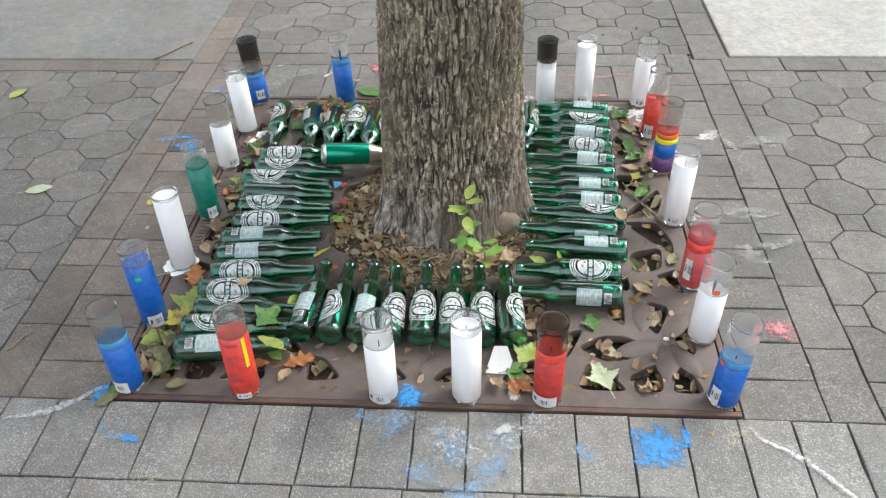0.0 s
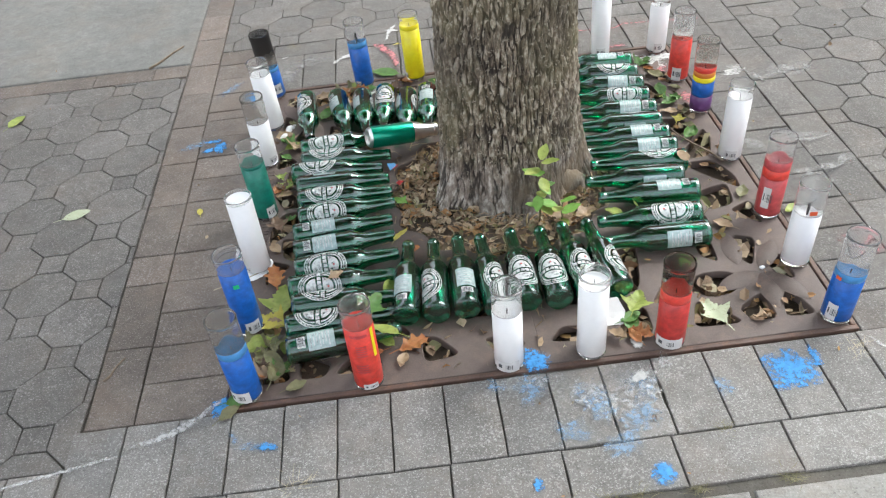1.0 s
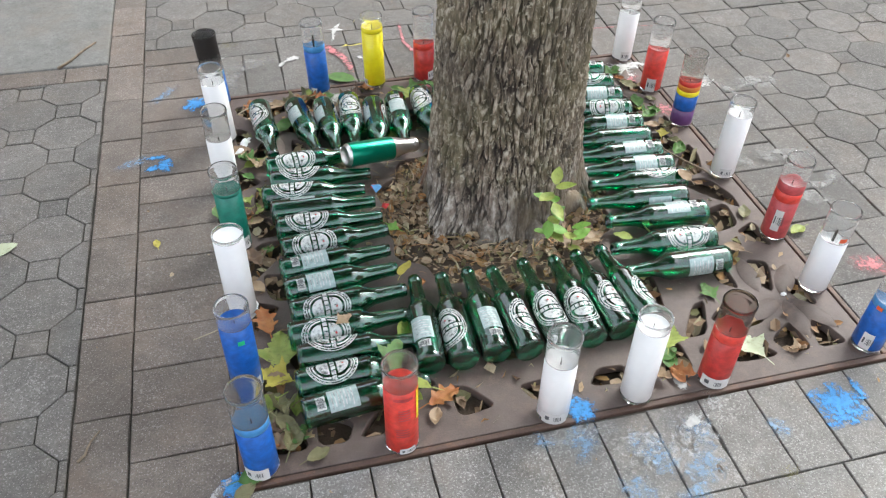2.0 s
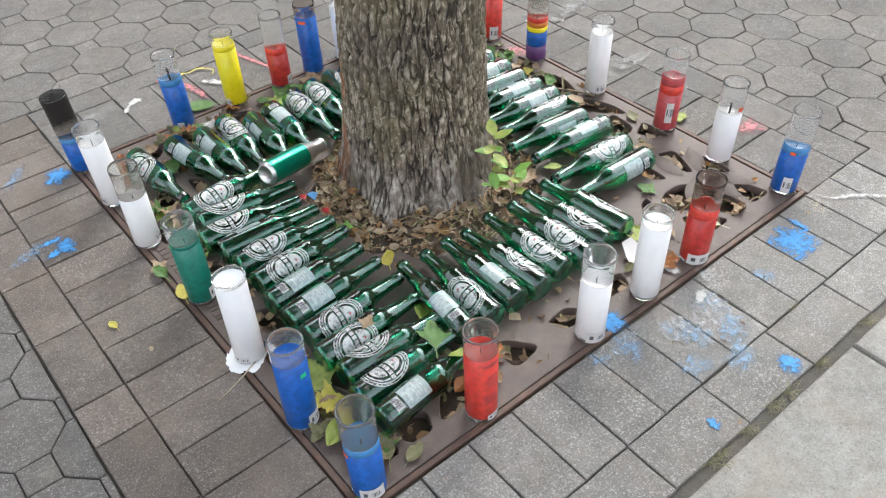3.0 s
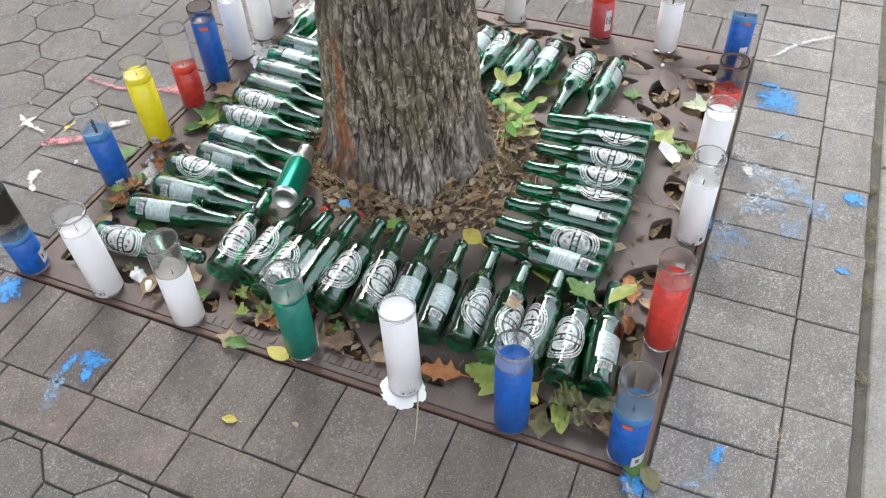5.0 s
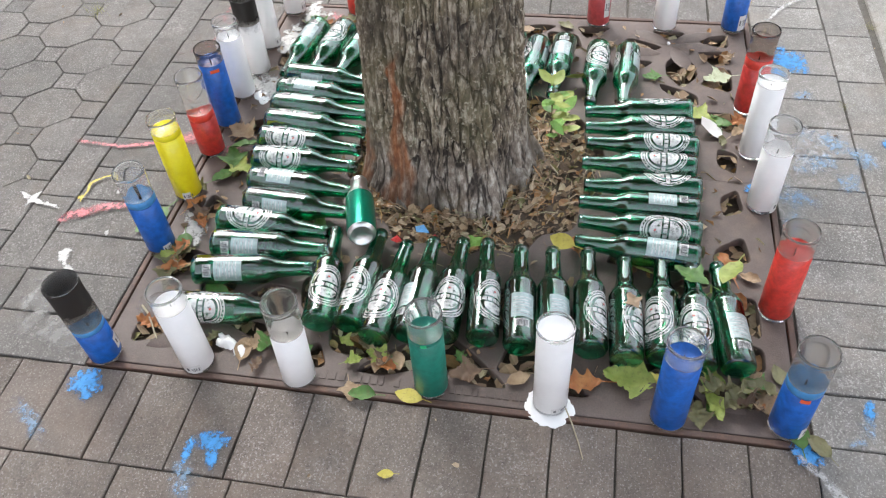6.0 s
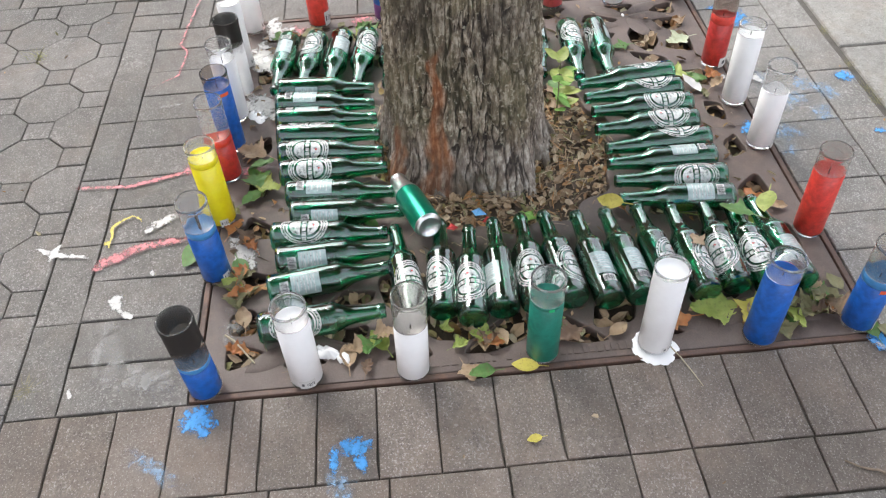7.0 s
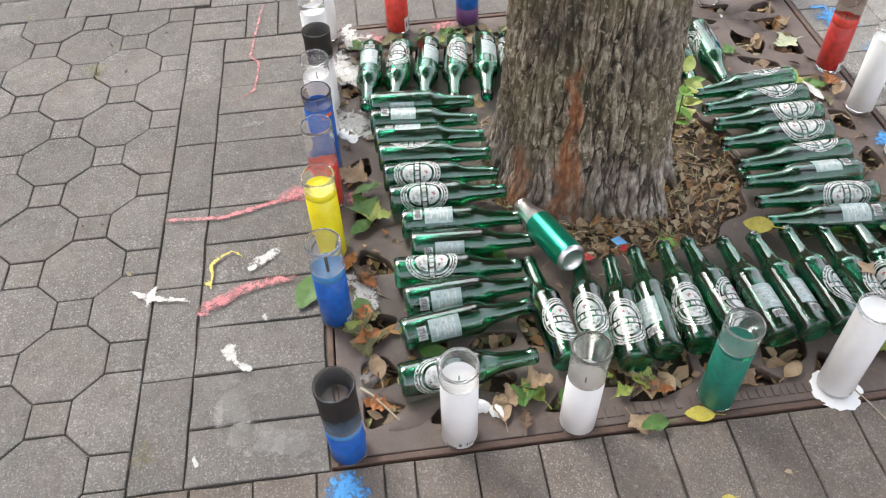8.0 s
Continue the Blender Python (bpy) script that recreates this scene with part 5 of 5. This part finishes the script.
def line_stain(a, b, width, color):
    d = Vector(b) - Vector(a)
    m = (Vector(a) + Vector(b)) / 2
    stain(m.x, m.y, d.length, width, math.degrees(math.atan2(d.y, d.x)), color, 0.25)


line_stain((-1.05, -0.735), (-0.77, -0.680), 0.012, "chalk")


def stroke(points, width, color, on="on the pavers"):
    """A wandering smear drawn along a few points."""
    LEVEL[0] += 0.00003
    fine_, n_ = [], 10
    for a, b in zip(points, points[1:]):
        fine_ += [Vector(a).lerp(Vector(b), k / n_) for k in range(n_)]
    fine_.append(Vector(points[-1]))
    verts, edge, us = [], [], (-1, -0.6, -0.2, 0.2, 0.6, 1)
    for k, p in enumerate(fine_):
        d = (fine_[min(k + 1, len(fine_) - 1)] - fine_[max(k - 1, 0)]).normalized()
        side, s_ = Vector((-d.y, d.x)), k / (len(fine_) - 1)
        w = width / 2 * (0.45 + 0.55 * math.sin(math.pi * (0.06 + 0.88 * s_))) * (1 + 0.5 * noise.noise((p.x * 30, p.y * 30, width)))
        p = p + side * 0.004 * noise.noise((p.x * 45, p.y * 45, 2.0))
        for u in us:
            verts.append((p.x + side.x * w * u, p.y + side.y * w * u, 0.0))
            edge.append(0.45 * (1 - abs(u) ** 2) * min(1.0, 6 * s_ + 0.2, 6 * (1 - s_) + 0.2))
    m_ = len(us)
    faces = [(k * m_ + c, k * m_ + c + 1, (k + 1) * m_ + c + 1, (k + 1) * m_ + c) for k in range(len(fine_) - 1) for c in range(m_ - 1)]
    me = mesh_of("stain", verts, faces, STAIN[color])
    me.attributes.new("edge", "FLOAT", "POINT").data.foreach_set("value", edge)
    ob = new("chalk_line" if color == "chalk" else "wax_stain", me)
    ob.location.z = LEVEL[0]
    return tagged(ob, STAIN_WORDS[color] + " running " + on.replace("on", "over", 1), "stain")


stroke([(0.781, 0.743), (0.646, 0.759), (0.522, 0.772), (0.482, 0.747), (0.38, 0.758), (0.33, 0.821)], 0.010, "red")
stroke([(0.004, 0.639), (-0.009, 0.713), (-0.036, 0.802), (-0.026, 0.936)], 0.017, "red")
stroke([(0.02, 0.62), (0.0, 0.70)], 0.05, "red")
stroke([(-0.214, 0.663), (-0.223, 0.741), (-0.248, 0.796), (-0.268, 0.84)], 0.030, "red")
stroke([(-0.236, 0.77), (-0.275, 0.845)], 0.036, "red")
stroke([(-0.149, 0.762), (-0.13, 0.787), (-0.161, 0.822), (-0.232, 0.818)], 0.009, "yellow")
stroke([(-0.205, 0.968), (-0.229, 0.925), (-0.244, 0.852)], 0.015, "white")
stroke([(-0.250, 0.937), (-0.200, 0.922)], 0.018, "white")
stroke([(-0.352, 0.779), (-0.392, 0.772)], 0.036, "white")
stroke([(-0.392, 0.772), (-0.414, 0.738)], 0.016, "white")
stroke([(0.725, 0.43), (0.771, 0.385), (0.809, 0.311)], 0.035, "grey")
stroke([(0.79, 0.33), (0.88, 0.37), (0.985, 0.392)], 0.05, "grey")
stroke([(0.732, -0.155), (0.775, -0.108), (0.858, -0.063)], 0.035, "grey")
stroke([(0.705, 0.023), (0.743, 0.013), (0.87, 0.032)], 0.035, "grey")
stroke([(-0.783, -0.673), (-0.704, -0.651), (-0.669, -0.627), (-0.618, -0.578)], 0.022, "chalk")
stroke([(0.611, -0.636), (0.643, -0.673), (0.678, -0.69), (0.715, -0.73), (0.80, -0.83)], 0.015, "chalk")
stroke([(0.41, 0.575), (0.39, 0.50)], 0.075, "white", "on the iron grate")
stroke([(0.235, 0.565), (0.205, 0.49)], 0.085, "white", "on the iron grate")
stroke([(0.62, 0.53), (0.50, 0.52)], 0.05, "white", "on the iron grate")


def wax_lump(x, y, w, h, thick, turn, seed, label, z=0.001):
    v, f, e = blob(w, h, seed, 0.6 if thick > 0.0045 else 0.3, 40)
    v = [(a, b, thick * (c / 0.45) ** 0.5 * (0.8 + 0.5 * noise.noise((a * 60, b * 60, seed)))) for (a, b, _), c in zip(v, e)]
    ob = new("wax_spill", mesh_of("wax_spill", v, f, WAX["white"], True))
    ob.matrix_basis = pose(x, y, z, 0, 0, turn)
    return tagged(ob, label, "wax")


wax_lump(-0.588, -0.205, 0.080, 0.078, 0.004, 0, 3, "hardened white wax pooled round a candle foot")
wax_lump(-0.535, 0.375, 0.050, 0.030, 0.018, 70, 9, "crumpled white wax lump on the grate")
wax_lump(-0.545, 0.345, 0.030, 0.022, 0.012, 20, 12, "small crumpled white wax lump on the grate")
wax_lump(0.500, -0.412, 0.012, 0.010, 0.006, 0, 15, "tiny white wax crumb on the grate")
folded = new("paper_label", mesh_of("paper_label", [(0, 0, 0), (0.044, 0.004, 0), (0.050, 0.030, 0.012), (0.036, 0.052, 0.030), (0.010, 0.050, 0.028), (0.004, 0.026, 0.010), (0.024, 0.016, 0.004)], [(0, 1, 6), (1, 2, 6), (2, 3, 4, 5), (2, 5, 6), (5, 0, 6)], PAPER))
folded.matrix_basis = pose(0.130, -0.520, 0.0015, 0, 0, -8)
tagged(folded, "torn white paper label leaning against the bottles", "paper")
wax_lump(0.190, 0.545, 0.060, 0.045, 0.006, 30, 24, "white wax spill beside the candles")
wax_lump(0.420, 0.545, 0.070, 0.035, 0.006, 80, 27, "white wax spill near the far candles")
scrap = new("paper_scrap", mesh_of("paper_scrap", [(0, 0, 0), (0.022, 0.004, 0.004), (0.026, 0.02, 0.001), (0.006, 0.024, 0.006), (0.013, 0.012, 0.008)], [(0, 1, 4), (1, 2, 4), (2, 3, 4), (3, 0, 4)], TEAL_PAPER))
scrap.matrix_basis = pose(-0.262, 0.052, 0.045, 0, 0, 30)
tagged(scrap, "crumpled blue foil scrap on a bottle neck", "litter")
for rx, ry in ((-0.255, 0.135), (-0.245, 0.060), (0.24, 0.36)):
    red_scrap = new("paper_scrap", mesh_of("paper_scrap", [(0, 0, 0), (0.030, 0.004, 0.006), (0.034, 0.025, 0.002), (0.004, 0.028, 0.005), (0.015, 0.015, 0.010)], [(0, 1, 4), (1, 2, 4), (2, 3, 4), (3, 0, 4)], RED_INK))
    red_scrap.matrix_basis = pose(rx, ry, 0.008, 0, 0, rx * 500) @ Matrix.Scale(0.6, 4)
    tagged(red_scrap, "torn red paper scrap among the bottle necks", "litter")


# ---- pavers ----
SHARED = {}


def lay_paver(name, poly, key=None, mat=None):
    """One paver under the pavement; alike pieces share a mesh."""
    cx, cy = sum(p[0] for p in poly) / len(poly), sum(p[1] for p in poly) / len(poly)
    if key is not None:
        key = (key, random.randrange(6))
    if key is None or key not in SHARED:
        me = paver_mesh(name, [(x - cx, y - cy) for x, y in poly], mat or PAVER, rag=len(SHARED) + 1)
        if key is not None:
            SHARED[key] = me
    else:
        me = SHARED[key]
    ob = part(name, me, pavement)
    ob.matrix_basis = pose(cx, cy, random.uniform(-0.0015, 0.001), random.gauss(0, 0.35), random.gauss(0, 0.35), random.gauss(0, 0.25))


def rect(x0, x1, y0, y1, name="rectangular_paver"):
    dirty = x1 < -IN + 0.01 and -0.62 < y0
    # true for the front rows, which take the paler concrete
    worn = y1 < -IN
    lay_paver(name, [(x0, y0), (x1, y0), (x1, y1), (x0, y1)], (round(x1 - x0, 4), round(y1 - y0, 4), dirty, worn), BROWN_PAVER if dirty else FRONT_PAVER if worn else PAVER)


def run(start, stop, step):
    out_, a = [], start
    while a < stop - 1e-6:
        b = min(stop, a + step)
        if stop - b < step * 0.3:
            b = stop
        out_.append((a, b))
        a = b
    return out_


IN, MID, OUT = 0.614, 0.788, 0.887
BACK_MID, BACK_OUT = 0.838, 0.925
# soldier courses round the pit: short ends to the grate
for a, b in run(-0.905, 0.905, 0.1):
    rect(a + 0.004, b + 0.004, -0.794, -IN - 0.002)
for a, b in run(-IN - 0.002, 0.485, 0.1007):
    rect(-MID, -IN, a, b)
rect(-MID, -IN, 0.485, 0.533)
rect(-MID, -IN, 0.533, 0.636)
for a, b in run(0.636, BACK_OUT, 0.0965):
    rect(-MID, -IN, a, b)
for a, b in run(-IN - 0.002, MID, 0.1017):
    rect(IN, 0.772, a, b)
for a, b in run(-IN, IN, 0.1023):
    rect(a, b, IN, BACK_MID)
for a, b in run(IN, 0.772, 0.08):
    rect(a, b, MID, BACK_OUT)
# stretcher courses
for a, b in run(-1.955, 1.95, 0.1945):
    rect(a, b, -0.899, -0.794)
for a, b in [(-0.616, -0.41), (-0.41, -0.213), (-0.213, -0.112), (-0.112, 0.085)] + run(0.085, 1.95, 0.19):
    rect(-OUT + 0.002, -MID, a, b)
for a, b in run(-0.616, OUT, 0.19):
    rect(0.772, 0.872, a, b)
for a, b in run(OUT, 1.95, 0.19):
    rect(0.787, 0.900, a, b)
for a, b in run(-IN, IN, 0.205):
    rect(a, b, BACK_MID, BACK_OUT)
for a, b in run(-1.95, -OUT, 0.19):
    rect(a, b, 0.785, 0.866)
for a, b in run(0.872, 1.95, 0.19):
    rect(a, b, 0.81, 0.902)
for a, b in run(-1.95, -0.905, 0.19) + run(0.909, 1.95, 0.19):
    rect(a, b, -0.794, -0.70)

# octagons with squares between
def octagon_field(x0, x1, y0, y1, ox, oy, pitch):
    """Octagons stand where i + j is even, counted from an octagon at (ox, oy)."""
    b = pitch * (2 - math.sqrt(2)) / 2
    a = pitch - b
    shape = [(a, -b), (a, b), (b, a), (-b, a), (-a, b), (-a, -b), (-b, -a), (b, -a)]
    for j in range(int((y0 - oy) / pitch) - 2, int((y1 - oy) / pitch) + 3):
        for i in range(int((x0 - ox) / pitch) - 2, int((x1 - ox) / pitch) + 3):
            x, y = ox + i * pitch, oy + j * pitch
            even = (i + j) % 2 == 0
            poly = [(x + u, y + v) for u, v in shape] if even else [(x - b, y - b), (x + b, y - b), (x + b, y + b), (x - b, y + b)]
            cut = clip(poly, x0, x1, y0, y1)
            if len(cut) < 3 or area(cut) < 0.0008:
                continue
            whole = abs(area(cut) - area(poly)) < 1e-7
            lay_paver("octagonal_paver" if even else "square_paver", cut, ("oct" if even else "sq", pitch) if whole else None)


octagon_field(-1.95, -OUT, -0.70, 0.785, -1.0805, 0.010, 0.1045)
octagon_field(0.872, 1.95, -0.70, 0.81, 1.011, 0.113, 0.1098)
octagon_field(-MID, 0.787, BACK_OUT, 1.95, -0.128, 1.068, 0.1098)
